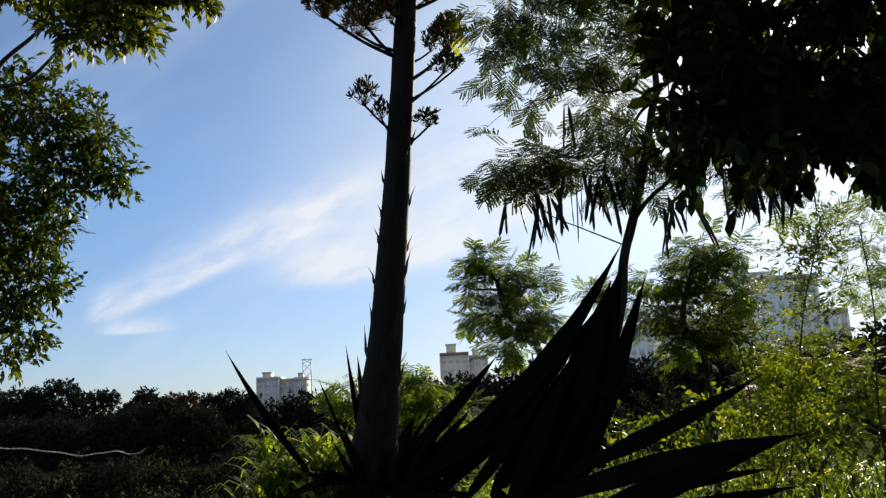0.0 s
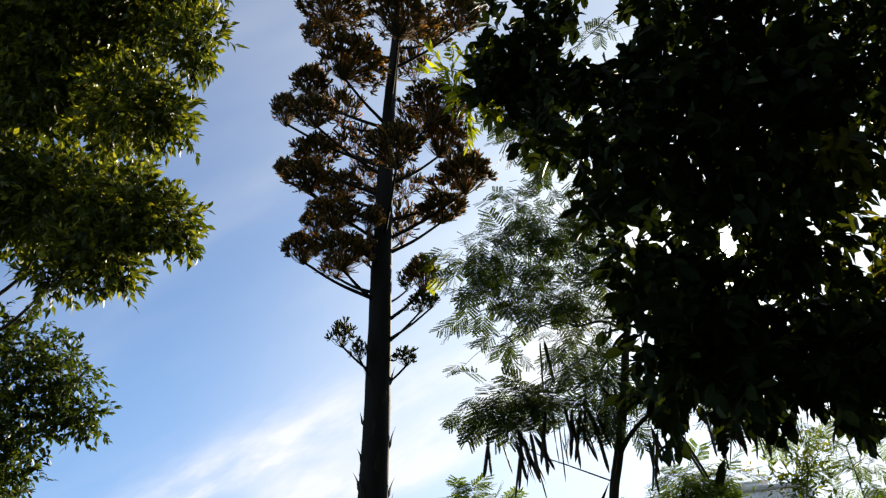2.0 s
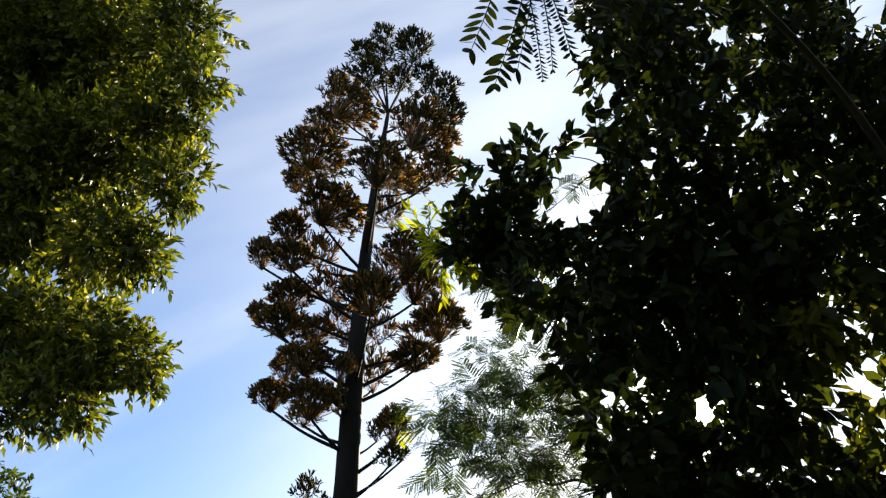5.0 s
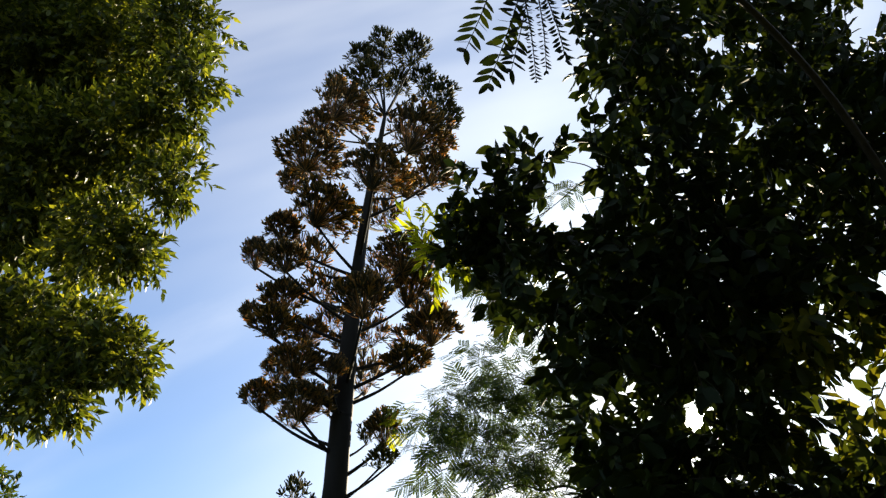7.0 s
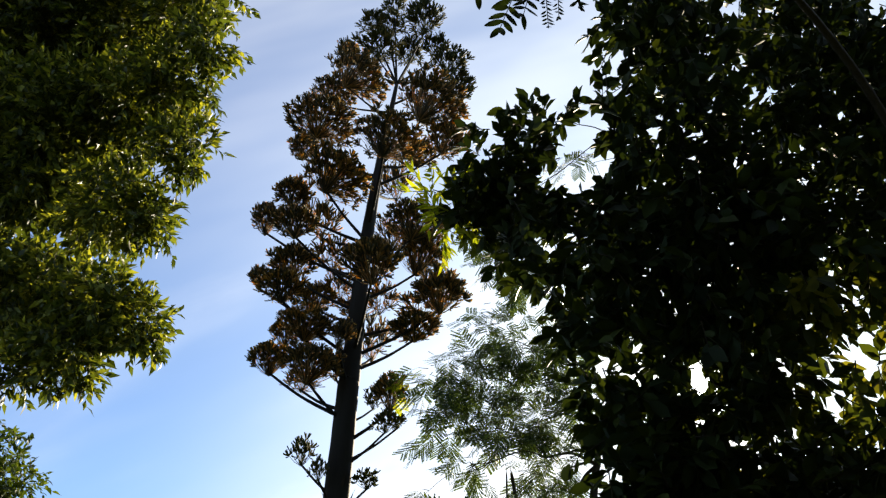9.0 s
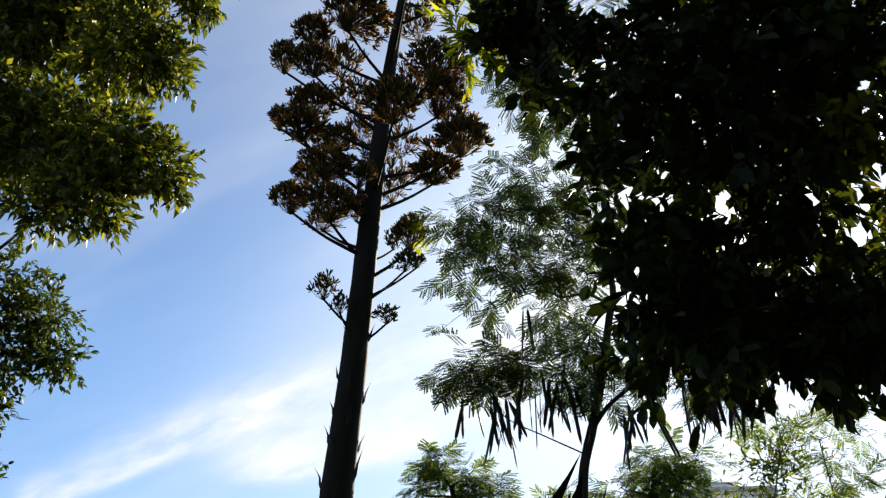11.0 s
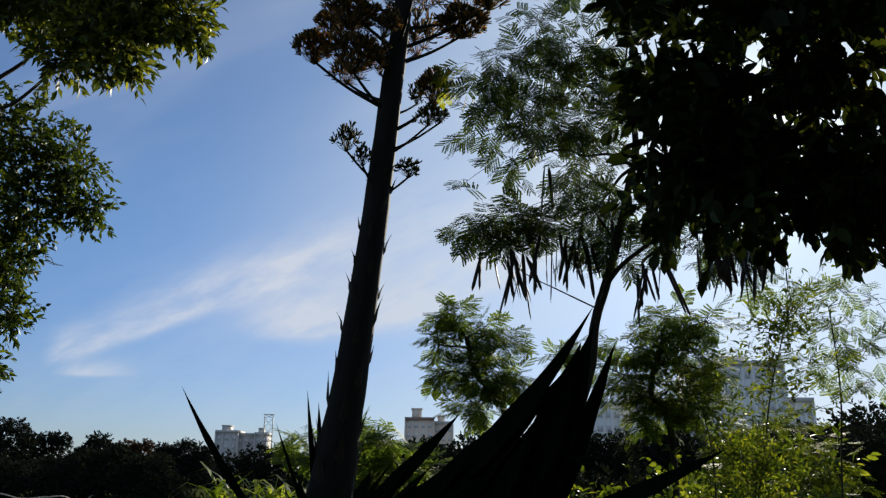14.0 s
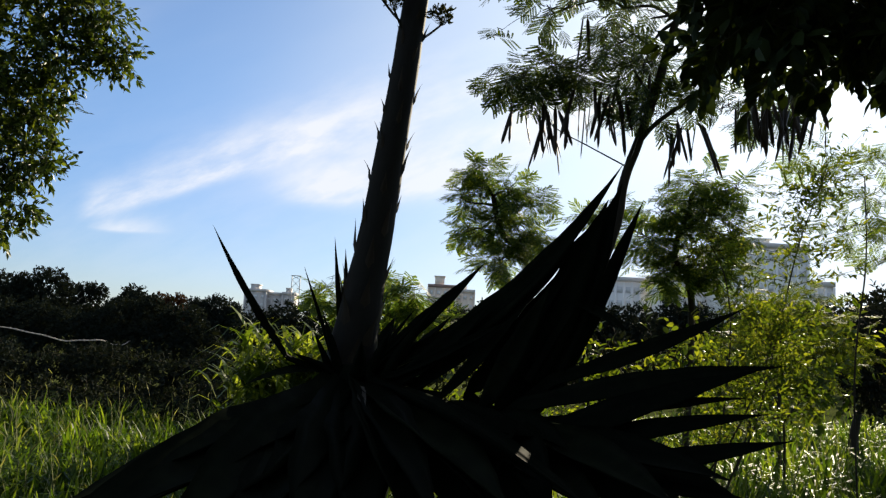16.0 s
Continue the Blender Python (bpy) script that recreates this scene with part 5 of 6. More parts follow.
SPEAR_LEAVES = [
    ((0.50, 4.78, 0.96), (1.15, 4.68, 1.88), 0.13, -0.03),
    ((0.88, 4.75, 0.92), (1.36, 4.68, 2.26), 0.24, -0.03),
    ((0.75, 4.78, 0.92), (1.28, 4.66, 2.16), 0.25, -0.05),
    ((0.61, 4.70, 0.92), (0.96, 4.60, 1.65), 0.14, -0.02),
    ((1.04, 4.80, 1.05), (1.54, 4.90, 2.21), 0.11, 0.00),
    ((1.10, 4.70, 1.57), (1.40, 4.60, 1.42), 0.07, 0.08),
    ((0.93, 4.70, 1.10), (2.01, 4.50, 1.58), 0.11, -0.05),
]
LOW_LEAVES = [
    ((0.76, 4.65, 0.96), (2.06, 4.15, 1.28), 0.14, 0.03),
    ((0.71, 4.60, 0.71), (1.90, 4.05, 1.26), 0.18, 0.02),
    ((0.85, 4.55, 0.75), (1.90, 3.95, 1.06), 0.12, 0.02),
    ((1.03, 4.50, 0.62), (1.94, 3.80, 0.96), 0.13, 0.00),
    ((0.85, 4.50, 0.61), (1.69, 3.60, 0.73), 0.17, 0.04),
    ((0.75, 4.40, 0.71), (1.47, 3.45, 0.67), 0.20, 0.06),
    ((1.07, 4.60, 0.92), (1.93, 4.30, 1.11), 0.08, 0.03),
    ((0.20, 4.70, 0.91), (0.88, 4.10, 0.88), 0.17, 0.06),
    ((0.15, 4.70, 0.81), (0.77, 3.80, 0.78), 0.22, 0.08),
    ((0.64, 4.60, 0.91), (1.00, 4.00, 0.84), 0.20, 0.10),
]
STALK_LEAVES = [
    ((0.13, 4.85, 1.21), (1.35, 4.62, 2.36), 0.16, -0.26),
    ((0.19, 4.80, 1.01), (1.20, 4.65, 2.02), 0.13, -0.10),
    ((0.36, 4.75, 0.97), (0.84, 4.65, 1.55), 0.08, -0.04),
    ((0.11, 4.80, 1.04), (0.67, 4.70, 1.57), 0.12, -0.06),
    ((0.09, 4.80, 1.09), (0.75, 4.60, 1.45), 0.06, -0.02),
    ((-0.21, 4.90, 1.10), (-0.67, 4.50, 1.02), 0.06, 0.16),
    ((-0.01, 4.85, 1.17), (0.60, 4.75, 1.77), 0.095, -0.06),
    ((-0.01, 4.85, 1.17), (0.29, 4.80, 1.49), 0.05, -0.02),
    ((-0.03, 4.90, 1.15), (0.21, 5.00, 1.50), 0.03, 0.00),
    ((-0.45, 4.70, 1.14), (-0.87, 4.40, 1.86), 0.05, -0.10),
]

build_agave()
build_offset_agave()


# ---- feathery pod tree beside the agave ----
POD_CROWN = [
    (0.96, 4.75, 2.98, 0.16), (0.75, 4.75, 2.89, 0.15), (1.13, 4.75, 2.9, 0.16), (1.28, 4.75, 2.75, 0.14), (0.64, 4.75, 2.86, 0.1),
    (0.91, 4.75, 2.81, 0.14), (1.45, 4.75, 3.03, 0.14), (1.55, 4.75, 2.7, 0.14), (1.7, 4.75, 2.83, 0.14), (2.2, 4.75, 2.73, 0.15),
    (1.97, 4.75, 2.78, 0.13),
]
POD_SPRIGS = [
    (0.54, 4.75, 3.86, 0.07), (0.46, 4.75, 3.79, 0.05),
]
POD_AIRY = [
    (1.15, 4.75, 3.56, 0.24), (0.8, 4.75, 3.66, 0.19), (0.92, 4.75, 3.32, 0.18), (1.31, 4.75, 3.37, 0.23), (1.45, 4.75, 3.74, 0.22),
    (0.72, 4.75, 3.48, 0.16), (0.71, 4.75, 3.86, 0.19), (1.03, 4.75, 3.88, 0.25), (1.4, 4.75, 3.59, 0.21), (0.59, 4.75, 3.13, 0.06),
    (1.08, 4.7, 4.29, 0.17), (0.88, 4.7, 4.0, 0.18), (0.73, 4.7, 3.82, 0.12), (1.33, 4.7, 4.14, 0.21), (1.38, 4.7, 3.77, 0.2),
    (1.11, 4.7, 3.67, 0.18), (1.58, 4.7, 4.07, 0.19), (0.89, 4.7, 3.61, 0.14),
]
POD_AIRY += [
    (1.18, 4.7, 3.94, 0.19), (1.23, 4.6, 4.81, 0.1), (1.32, 4.6, 4.51, 0.11), (1.34, 4.6, 4.3, 0.09), (1.1, 4.6, 4.96, 0.07),
    (1.16, 4.6, 4.65, 0.08), (2.02, 4.7, 5.78, 0.12), (1.85, 4.7, 5.71, 0.1), (1.41, 4.7, 5.69, 0.08),
]
POD_AIRY += [
    (1.25, 4.60, 3.10, 0.20), (1.48, 4.60, 3.22, 0.18), (1.45, 4.60, 2.89, 0.20), (1.10, 4.60, 3.47, 0.16), (1.32, 4.60, 3.49, 0.16), (1.00, 4.60, 4.02, 0.13),
    (1.21, 4.5, 4.73, 0.16), (1.41, 4.5, 4.58, 0.16), (1.54, 4.5, 4.41, 0.14), (1.64, 4.5, 4.21, 0.13), (1.09, 4.5, 4.88, 0.12), (1.35, 4.5, 4.87, 0.14),
]
POD_AIRY += [
    (1.10, 4.40, 4.66, 0.12), (1.30, 4.40, 4.39, 0.14), (1.08, 4.40, 4.07, 0.13), (1.26, 4.40, 3.92, 0.15), (0.81, 4.40, 3.82, 0.10), (0.67, 4.40, 3.58, 0.10), (1.50, 4.40, 3.90, 0.14), (1.51, 4.40, 3.56, 0.14), (1.28, 4.40, 4.76, 0.10),
]
PODS = [
    (0.84, 4.75, 2.72, 0.09, 9), (0.99, 4.75, 2.68, 0.1, 11), (1.29, 4.75, 2.8, 0.17, 16), (1.65, 4.7, 2.64, 0.1, 12), (1.94, 4.3, 2.72, 0.15, 18),
    (2.15, 4.3, 2.71, 0.13, 16), (1.06, 4.7, 3.25, 0.07, 2), (1.46, 4.7, 2.94, 0.09, 3),
]
POD_BOUGHS = [([(1.44, 4.75, 2.49), (1.55, 4.72, 2.63), (1.69, 4.68, 2.74), (1.84, 4.6, 2.85), (1.96, 4.5, 2.9)], 0.017), ([(1.41, 4.8, 2.39), (1.17, 4.78, 2.5), (0.99, 4.78, 2.59), (0.86, 4.76, 2.71)], 0.005), ([(1.55, 4.75, 2.74), (1.48, 4.75, 2.88), (1.43, 4.78, 2.98)], 0.013)]
feather_tree(501, (0.55, 5.05, 0.0), [(1.28, 4.85, 1.77), (1.4, 4.8, 2.31), (1.47, 4.77, 2.54), (1.57, 4.75, 2.88), (1.64, 4.72, 3.19), (1.68, 4.7, 3.34), (1.68, 4.7, 3.66)], POD_CROWN, 1300, M_FEATHER, "slender feathery-leaved tree hung with dark seed pods", 0.032, shape=FEATHER_POD, scale=0.44, airy=POD_AIRY, sprigs=POD_SPRIGS, pods=PODS, boughs=POD_BOUGHS, name="pod_tree")


# ---- lance-leaved tree ----
def lance_tree():
    rng = np.random.default_rng(11)
    base = np.array([-5.6, 8.6, 0.0])
    t = thing("lance_leaved_tree", base, "dense green tree with narrow sunlit leaves", "tree")
    top = np.array([-5.0, 8.3, 4.4])
    v, f = tube([base - np.array([0, 0, 0.1]), (-5.5, 8.5, 1.6), (-5.2, 8.4, 3.1), top], [0.24, 0.20, 0.17, 0.13], 12, 6, 0.06, rng)
    part("trunk", v, f, M_BARK, t, smooth=True)
    limbs(rng, t, [base, (-5.5, 8.5, 1.6), (-5.2, 8.4, 3.1), top], LANCE_NEAR, 0.045)
    limbs(rng, t, [base, (-5.5, 8.5, 1.6), (-5.2, 8.4, 3.1)], LANCE_FAR, 0.04)
    limbs(rng, t, [base, (-5.5, 8.5, 1.6), (-5.2, 8.4, 3.1), top], LANCE_DEEP, 0.05)
    seats, (tv, tf) = foliage(rng, LANCE_NEAR, 960, 0.24, 9, 0.126, 0.066, droop=0.15, fill=0.42, loose=True)
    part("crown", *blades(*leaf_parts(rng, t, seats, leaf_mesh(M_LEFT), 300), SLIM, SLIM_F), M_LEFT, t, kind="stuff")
    part("twig_layer", tv, tf, M_TWIG, t, kind="stuff")
    (lv, lf), (tv, tf) = foliage(rng, LANCE_DEEP, 460, 0.26, 8, 0.17, 0.10, DIAMOND, DIAMOND_F, droop=0.15, fill=0.42)
    part("far_crown", lv, lf, M_LEFT, t, kind="stuff")
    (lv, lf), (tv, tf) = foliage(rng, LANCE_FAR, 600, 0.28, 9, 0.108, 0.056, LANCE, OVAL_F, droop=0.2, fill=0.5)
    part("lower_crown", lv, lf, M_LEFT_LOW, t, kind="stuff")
    part("lower_twig_layer", tv, tf, M_TWIG, t, kind="stuff")


LANCE_NEAR = [
    (-4.25, 7.2, 11.11, 1.04), (-2.97, 7.0, 10.66, 0.83), (-1.88, 6.4, 10.18, 0.47), (-3.68, 7.2, 8.76, 0.88), (-2.7, 7.0, 8.89, 0.67),
    (-1.9, 6.8, 7.99, 0.36), (-1.99, 6.6, 8.92, 0.44), (-2.66, 7.2, 7.45, 0.48), (-2.26, 7.3, 7.33, 0.28), (-3.77, 7.4, 7.94, 0.49),
    (-3.34, 7.5, 6.41, 0.61), (-2.59, 7.3, 6.16, 0.47), (-2.16, 7.4, 5.98, 0.28), (-2.78, 7.2, 5.53, 0.35), (-3.17, 7.2, 5.38, 0.25),
    (-5.31, 7.4, 9.99, 1.09), (-4.52, 7.5, 6.86, 0.9), (-1.63, 6.3, 9.26, 0.29),
]
LANCE_NEAR += [
    (-5.07, 6.8, 13.25, 1.18), (-3.25, 6.5, 12.36, 0.91),
]
# far side of the crown, away from the clearing, added to block sun
LANCE_DEEP = [
    (-5.12, 8.14, 12.38, 1.2), (-3.7, 7.98, 11.96, 0.95), (-4.57, 8.31, 9.88, 1.01), (-3.45, 8.11, 10.07, 0.77), (-3.45, 8.44, 8.48, 0.55),
    (-4.7, 8.58, 8.96, 0.56), (-4.26, 8.81, 7.26, 0.7), (-3.41, 8.65, 7.02, 0.54), (-6.34, 8.39, 11.13, 1.25), (-5.59, 8.71, 7.73, 1.03),
    (-5.96, 7.58, 14.62, 1.36), (-3.98, 7.33, 13.77, 1.05),
]
LANCE_FAR = [
    (-5.4, 10.4, 5.97, 0.66), (-4.68, 10.6, 5.62, 0.43), (-4.5, 10.8, 5.04, 0.34), (-5.16, 10.5, 4.98, 0.57), (-5.54, 10.4, 4.25, 0.57),
    (-5.14, 10.6, 4.27, 0.25), (-5.41, 10.2, 3.42, 0.48), (-5.04, 10.2, 3.4, 0.27), (-5.27, 10.2, 2.82, 0.3), (-5.48, 10.2, 2.46, 0.2),
    (-6.17, 10.3, 4.1, 0.72), (-6.49, 10.4, 5.53, 0.91),
]

lance_tree()


# ---- broad-leaved shade tree overhead ----
def shade_seats(rng, n):
    """Places of n twigs, spread evenly through the crown's body, fewer in the thin places and in small random gaps."""
    out = []
    low = np.min([np.array(e[:3]) - np.array(e[3:]) for e in SHADE_BODY], axis=0)
    top = np.max([np.array(e[:3]) + np.array(e[3:]) for e in SHADE_BODY], axis=0)
    while len(out) < n:
        p = rng.uniform(low, top)
        if min((((p - np.array(e[:3])) / np.array(e[3:])) ** 2).sum() for e in SHADE_BODY) > 1:
            continue
        share = min([e[6] for e in SHADE_THIN if (((p - np.array(e[:3])) / np.array(e[3:6])) ** 2).sum() < 1] or [1.0])
        share *= 1.0 if p[2] < 2.75 else 0.60 if p[2] < 3.75 else 0.78
        share *= 0.55 + 0.45 * (math.sin(p[0] * 17 + 3 * math.sin(p[2] * 9)) * math.sin(p[2] * 15 + 2 * math.sin(p[0] * 11)) > -0.35)
        if rng.uniform() < share:
            out.append(p)
    return np.array(out)


def shade_tree():
    rng = np.random.default_rng(17)
    base = np.array([2.9, 2.3, 0.0])
    t = thing("shade_tree", base, "dark broad-leaved tree whose low crown shuts out the sun", "tree")
    top = np.array([2.45, 2.35, 2.75])
    v, f = tube([base - np.array([0, 0, 0.1]), (2.85, 2.35, 1.0), (2.65, 2.4, 2.0), top], [0.15, 0.12, 0.10, 0.08], 12, 6, 0.06, rng)
    part("trunk", v, f, M_BARK, t, smooth=True)
    seats = shade_seats(rng, 2300)
    limbs(rng, t, [base, (2.85, 2.35, 1.0), (2.65, 2.4, 2.0), top], [(*p, 0.1) for p in seats[::130]] + SHADE_E + SHADE_F + SHADE_UNSEEN, 0.022, rise=0.02)
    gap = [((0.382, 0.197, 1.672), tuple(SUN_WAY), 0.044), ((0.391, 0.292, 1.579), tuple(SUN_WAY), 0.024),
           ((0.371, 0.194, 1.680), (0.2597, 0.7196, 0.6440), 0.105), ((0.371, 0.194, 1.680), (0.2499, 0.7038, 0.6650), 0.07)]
    # twigs in a box near the sun take the copy with sunlight coloured in
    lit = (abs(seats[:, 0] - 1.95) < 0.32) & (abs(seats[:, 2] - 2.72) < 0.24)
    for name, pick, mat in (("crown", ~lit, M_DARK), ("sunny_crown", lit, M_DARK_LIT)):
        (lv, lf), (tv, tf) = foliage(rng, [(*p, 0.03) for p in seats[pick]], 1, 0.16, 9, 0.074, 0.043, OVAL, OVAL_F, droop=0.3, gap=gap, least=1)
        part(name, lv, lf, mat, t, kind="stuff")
        part(name + "_twig_layer", tv, tf, M_TWIG, t, kind="stuff")
    seats, (tv, tf) = foliage(rng, SHADE_F, 1500, 0.10, 8, 0.070, 0.037, droop=0.10, fill=0.5, loose=True)
    part("spray_twig_layer", tv, tf, M_TWIG, t, kind="stuff")
    part("spray_leaves", *blades(*leaf_parts(rng, t, seats, leaf_mesh(M_DARK), 300), OVAL, OVAL_F), M_DARK, t, kind="stuff")
    # small clumps coloured as if the sun shone on them
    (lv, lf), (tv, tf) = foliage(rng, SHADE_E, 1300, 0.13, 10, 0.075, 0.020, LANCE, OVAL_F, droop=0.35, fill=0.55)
    part("sunlit_sprig", lv, lf, M_FEATHER_Y, t, "sprig toned yellow-green to look sunlit", kind="stuff")
    part("sprig_twig_layer", tv, tf, M_TWIG, t, kind="stuff")
    (lv, lf), (tv, tf) = foliage(rng, SHADE_LOW, 800, 0.16, 9, 0.074, 0.043, OVAL, OVAL_F, droop=0.3, fill=0.5)
    part("low_crown", lv, lf, M_DARK, t, kind="stuff")
    part("low_twig_layer", tv, tf, M_TWIG, t, kind="stuff")
    # out-of-view foliage, there only to keep skylight off what stands ahead
    (lv, lf), (tv, tf) = foliage(rng, SHADE_UNSEEN, 240, 0.24, 8, 0.125, 0.08, SLIM, SLIM_F, droop=0.3, fill=0.5)
    part("back_crown", lv, lf, M_DARK, t, kind="stuff")
    part("back_twig_layer", tv, tf, M_TWIG, t, kind="stuff")


# unseen canopy over and behind the camera, added to block skylight
SHADE_UNSEEN = [
    (1.6, 0.8, 3.9, 0.7), (2.6, 0.6, 3.6, 0.8), (0.6, -0.4, 4.3, 0.8), (1.8, -0.6, 4.1, 0.9), (3.2, 1.6, 3.4, 0.8),
    (-0.4, -1.2, 4.3, 0.8), (0.9, -1.8, 4.2, 0.9), (2.6, -1.6, 3.8, 0.9), (-1.6, -0.9, 4.5, 0.9), (-2.6, -1.6, 4.4, 1.0),
    (-0.2, 0.1, 4.9, 0.7), (1.0, 0.3, 4.9, 0.6), (-1.4, -2.4, 4.8, 1.0), (0.4, -2.9, 5.2, 1.0),
]
# the body of the crown, and the places where it is thin (with the share of twigs left there)
SHADE_BODY = [
    (1.24, 2.5, 2.79, 0.15, 0.3, 0.13), (1.19, 2.55, 2.65, 0.09, 0.25, 0.17),
    (2.02, 2.3, 4.3, 0.59, 0.2, 1.22), (1.65, 2.4, 3.15, 0.59, 0.36, 0.64), (2.41, 2.3, 4.14, 0.53, 0.2, 1.72),
    (1.53, 2.2, 4.33, 0.18, 0.28, 0.84), (1.31, 2.4, 3.45, 0.27, 0.36, 0.35), (0.92, 2.6, 3.67, 0.22, 0.26, 0.24),
    (1.06, 2.55, 3.42, 0.25, 0.3, 0.28), (1.18, 2.5, 2.99, 0.19, 0.3, 0.36), (1.31, 2.6, 2.36, 0.17, 0.26, 0.17),
    (1.54, 2.6, 2.36, 0.21, 0.26, 0.16), (1.82, 2.6, 2.38, 0.23, 0.26, 0.16), (1.82, 2.5, 2.65, 0.3, 0.36, 0.41),
    (1.37, 2.55, 2.55, 0.32, 0.3, 0.25), (1.69, 2.5, 2.35, 0.27, 0.3, 0.19),
]
SHADE_THIN = [
    (2.09, 2.3, 4.58, 0.9, 1.0, 0.56, 0.6), (1.74, 2.3, 3.85, 0.3, 1.0, 0.32, 0.62),
    (2.04, 2.3, 4.29, 0.19, 1.0, 0.23, 0.3), (2.58, 2.3, 4.53, 0.25, 1.0, 0.17, 0.4), (1.43, 2.4, 3.89, 0.09, 1.0, 0.13, 0.35),
    (1.92, 2.5, 2.72, 0.30, 1.0, 0.22, 0.17), (1.13, 2.5, 2.6, 0.12, 1.0, 0.11, 0.65), (1.47, 2.5, 2.78, 0.25, 1.0, 0.1, 0.85),
    (2.31, 2.4, 3.45, 0.1, 1.0, 0.14, 0.35),
    (1.07, 2.10, 3.40, 0.17, 0.13, 0.16, 0.02), (1.12, 2.25, 3.54, 0.19, 0.13, 0.18, 0.02), (1.18, 2.40, 3.67, 0.20, 0.13, 0.19, 0.02),
    (1.23, 2.55, 3.81, 0.21, 0.13, 0.20, 0.02), (1.29, 2.70, 3.94, 0.23, 0.13, 0.21, 0.02), (1.34, 2.85, 4.08, 0.24, 0.13, 0.23, 0.02),
    (1.8, 2.3, 4.66, 0.3, 1.0, 0.22, 0.5),
    (1.59, 2.25, 2.45, 0.25, 0.2, 0.18, 0.38), (1.73, 2.50, 2.55, 0.28, 0.2, 0.20, 0.38), (1.88, 2.75, 2.64, 0.31, 0.2, 0.22, 0.38),
]
SHADE_LOW = [
    (1.36, 3.20, 2.99, 0.14), (1.49, 3.20, 2.71, 0.18),
    (1.79, 3.30, 2.72, 0.18), (2.00, 3.20, 2.66, 0.17), (2.20, 3.20, 2.65, 0.18), (1.63, 3.10, 2.43, 0.12), (1.32, 3.10, 2.47, 0.10),
]
SHADE_E = [
    (0.63, 2.72, 3.70, 0.05), (0.70, 2.72, 3.69, 0.05), (0.64, 2.72, 3.58, 0.05), (0.70, 2.72, 3.62, 0.05), (0.61, 2.72, 3.76, 0.03),
]
SHADE_F = [
    (1.03, 2.5, 3.85, 0.04), (1.08, 2.5, 3.93, 0.03), (1.02, 2.5, 3.97, 0.03), (1.18, 2.5, 3.98, 0.02),
    (0.98, 2.55, 3.9, 0.03), (0.87, 2.7, 3.9, 0.06), (0.75, 2.75, 3.83, 0.07),
    (0.71, 2.8, 3.74, 0.06), (0.82, 2.7, 3.68, 0.09), (0.94, 2.65, 3.75, 0.07), (1.0, 2.65, 3.66, 0.09), (0.88, 2.75, 3.56, 0.08),
    (1.33, 2.4, 3.75, 0.03), (1.33, 2.3, 3.81, 0.02),
]
shade_tree()


# ---- sprays of feathered leaves hanging over the camera's way ----
LEAFLET_EDGE = [(0.0, 0.0)] + [(0.5 * math.sin(math.pi * v ** 0.85) ** 0.7, v) for v in (0.1, 0.25, 0.42, 0.6, 0.78, 0.92)]
LEAFLET_SHAPE = np.array([(x, v, -0.06 * v * v) for x, v in LEAFLET_EDGE] + [(0, 1, -0.06)] + [(-x, v, -0.06 * v * v) for x, v in LEAFLET_EDGE[:0:-1]] + [(0, 0.5, -0.05)])
LEAFLET = mesh_of("leaflet", LEAFLET_SHAPE * np.array([0.33, 1.0, 0.5]), [(14, i, (i + 1) % 14) for i in range(14)], M_DARK)


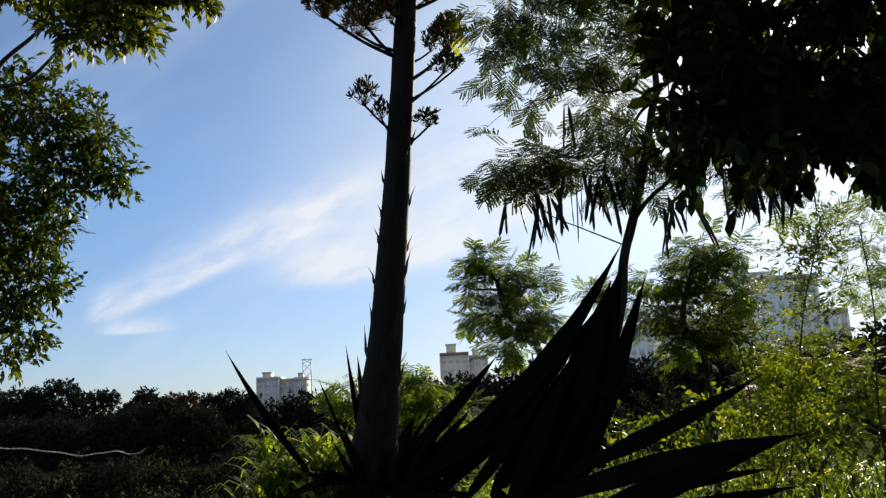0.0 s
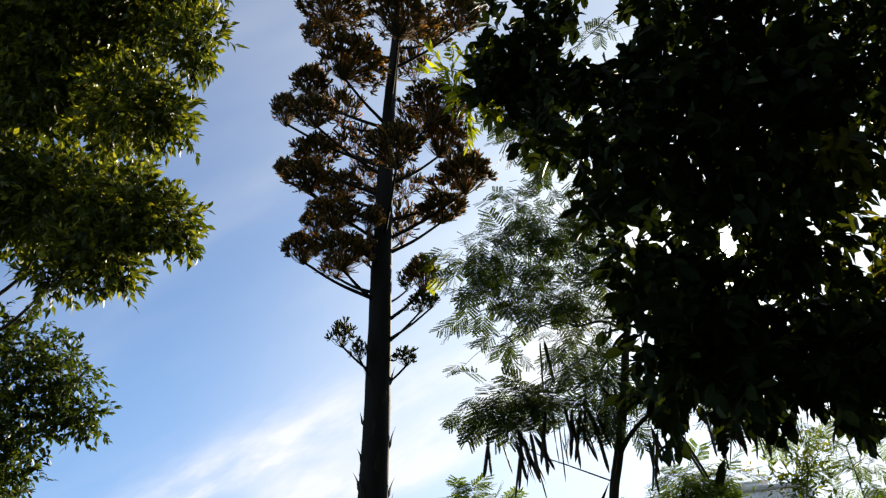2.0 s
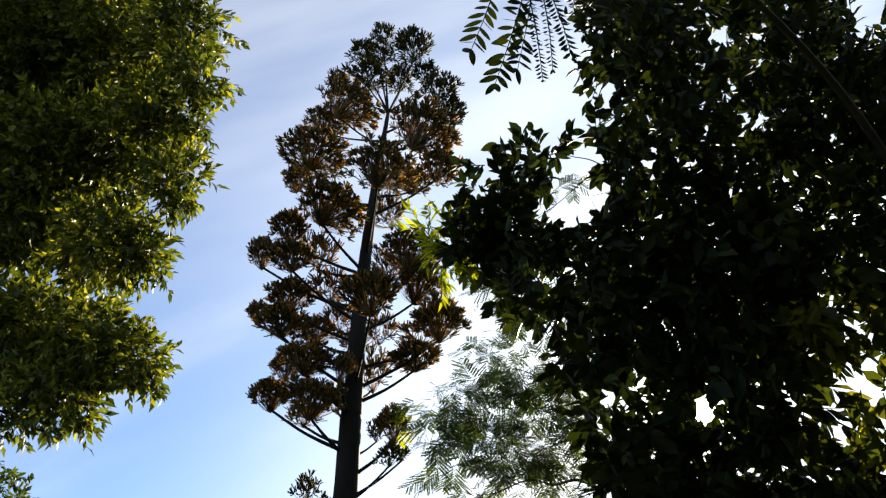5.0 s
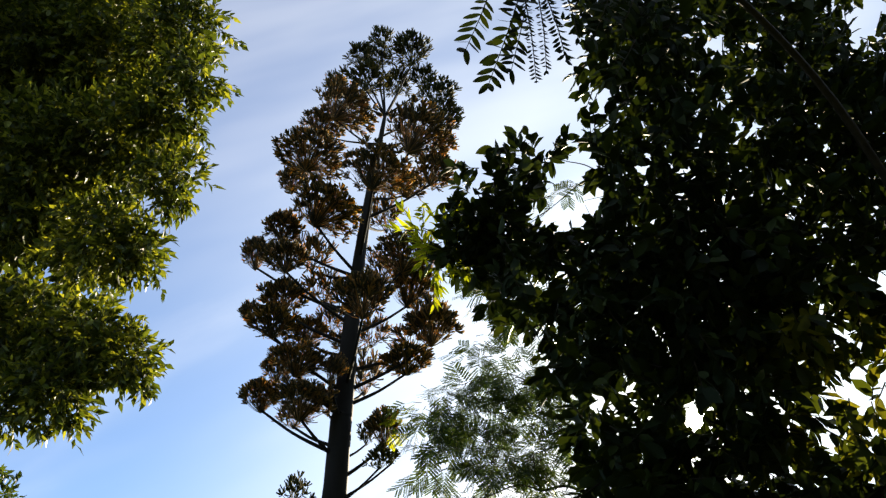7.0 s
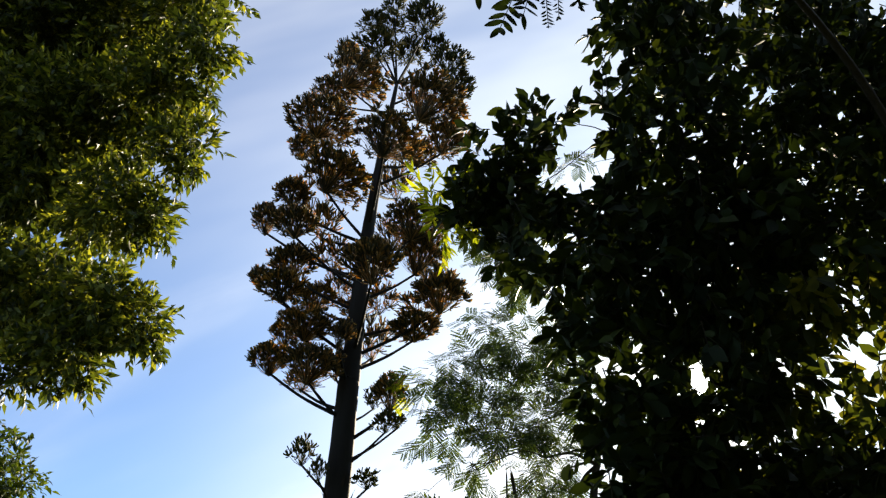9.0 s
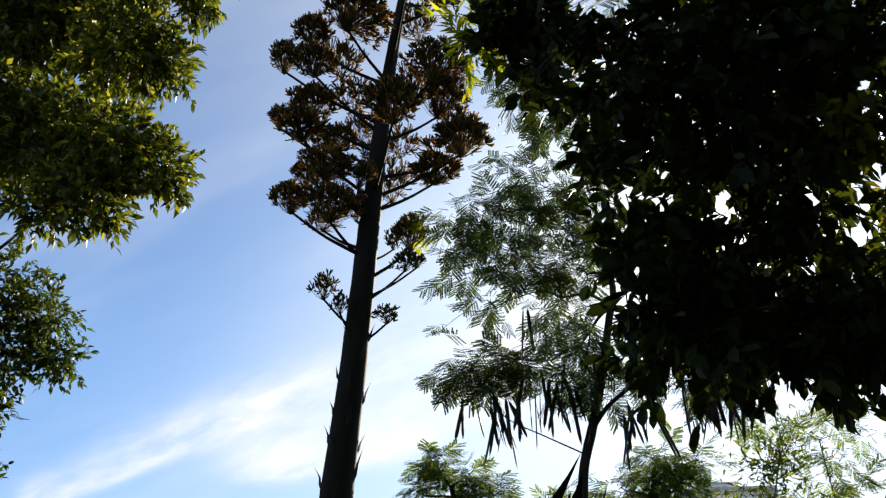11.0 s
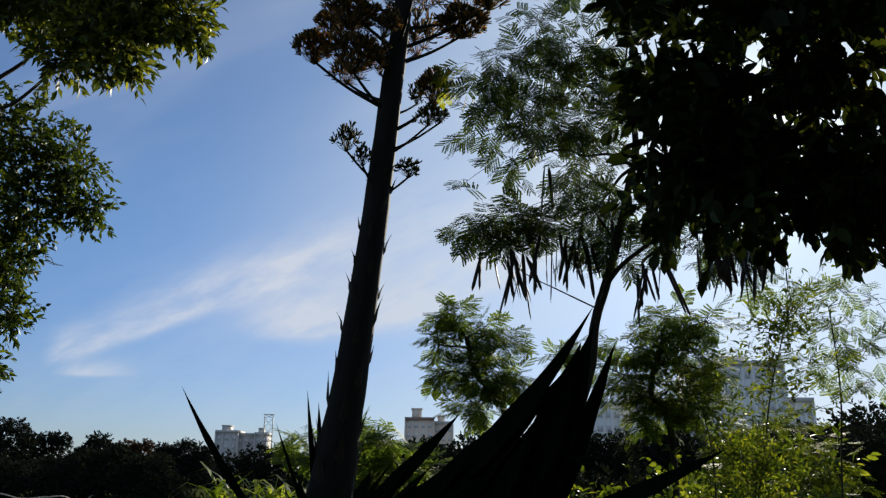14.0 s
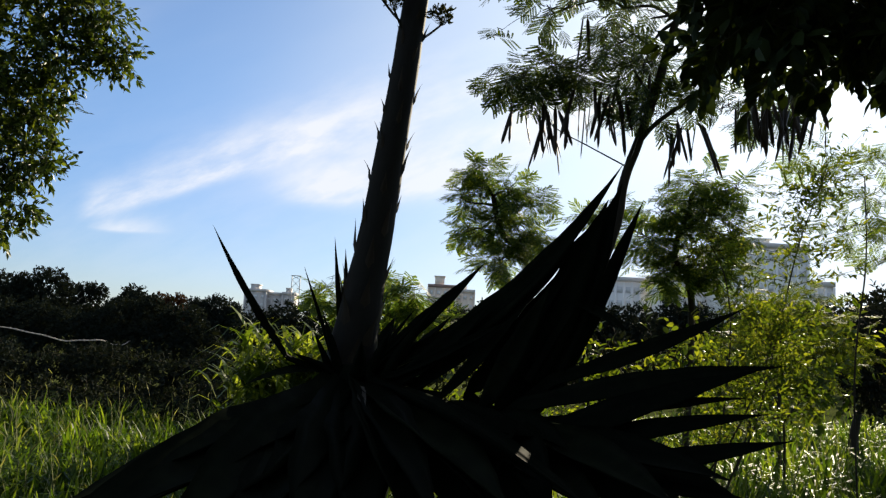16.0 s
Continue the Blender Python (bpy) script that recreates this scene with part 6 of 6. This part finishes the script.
def hanging_spray():
    rng = np.random.default_rng(29)
    root = np.array([2.45, 2.35, 2.75])
    t = thing("hanging_spray", (2.45, 2.35, 2.75), "overhanging twig with dark feathered leaves", "branch")
    end = np.array(SPRAY[3][0]) + np.array([0.05, 0, 0.30])
    v, f = tube([root, (2.0, 1.9, 3.6), (1.3, 1.4, 3.75), end], [0.02, 0.014, 0.009, 0.005], 6, 8)
    part("twig", v, f, M_TWIG, t, smooth=True)
    for a, b, n, big, fine in SPRAY:
        a, b = np.array(a), np.array(b)
        way = unit(b - a)
        v, f = tube([end, (end + a) / 2 + np.array([0, 0, 0.03]), a], [0.0035, 0.0022, 0.0018], 5, 5)
        leaf = part("feathered_leaf", *join((v, f), tube([a, (a + b) / 2 + np.array([0.004, 0, 0.004]), b], [0.0018, 0.0008], 5, 5)), M_TWIG, t)
        ORIGIN[leaf.name] = ORIGIN[t.name]
        side = unit(np.cross(way, np.array([0, 1.0, 0.45])))
        up = np.cross(side, way)
        at, lw = [], []
        n = n + n // 2 * (1 - fine)
        for i in range(n):
            c = a + (b - a) * (0.04 + 0.96 * i / (n - 1))
            for sg in (-1, 1):
                at.append(c)
                lw.append(unit(side * sg * (0.8 if i < n - 1 else 0.25) + way * 0.85 + up * rng.normal(0, 0.25) + rng.normal(0, 0.07, 3)))
        at, lw = np.array(at), np.array(lw)
        if fine:
            v, f = blades(at, lw, unit(np.tile(up, (len(at), 1)) + rng.normal(0, 0.2, (len(at), 3))), big, big * 0.34, OVAL, OVAL_F)
            part("leaflet_fringe", v, f, M_DARK, leaf, "fine close-set leaflets", kind="stuff")
            continue
        for p, w in zip(at, lw):
            x = unit(np.cross(w, up + rng.normal(0, 0.25, 3)))
            z = np.cross(x, w)
            m = Matrix((x, w, z)).transposed().to_4x4()
            shared_part("leaflet", LEAFLET, leaf, Matrix.Translation(p) @ m @ Matrix.Scale(big * rng.uniform(0.85, 1.1), 4))


SPRAY = [
    ((0.770, 1.250, 3.288), (0.641, 1.220, 2.909), 10, 0.046, 0),
    ((0.699, 1.250, 3.300), (0.605, 1.220, 3.021), 7, 0.045, 0),
    ((0.790, 1.250, 3.300), (0.694, 1.220, 2.952), 9, 0.041, 0),
    ((0.772, 1.250, 3.258), (0.741, 1.220, 2.915), 24, 0.020, 1),
    ((0.805, 1.250, 3.242), (0.768, 1.220, 2.948), 18, 0.019, 1),
    ((0.824, 1.250, 3.272), (0.817, 1.220, 2.985), 17, 0.030, 1),
    ((0.874, 1.250, 3.258), (0.857, 1.220, 3.059), 11, 0.027, 1),
    ((0.997, 1.250, 3.301), (0.893, 1.220, 3.059), 6, 0.044, 0),
    ((1.062, 1.250, 3.302), (0.963, 1.220, 3.088), 6, 0.044, 0),
    ((1.002, 1.250, 3.087), (0.908, 1.220, 2.920), 5, 0.031, 0),
]

hanging_spray()


# ---- unseen dense bushes added behind the camera to block skylight ----
def sky_block_hedge():
    rng = np.random.default_rng(71)
    for i in range(7):
        x = -7.0 + 2.3 * i + rng.uniform(-0.3, 0.3)
        y = -3.6 + rng.uniform(-0.4, 0.4)
        cl = [(x + rng.uniform(-0.6, 0.6), y + rng.uniform(-0.4, 0.4), z, 1.15) for z in (0.9, 2.0, 3.2, 4.4, 5.6, 6.6)]
        far_tree(600 + i, cl, M_HEDGE, "unseen dense bush added to block light from behind", 0.20, 170, "bush", "bushes behind the clearing")


sky_block_hedge()
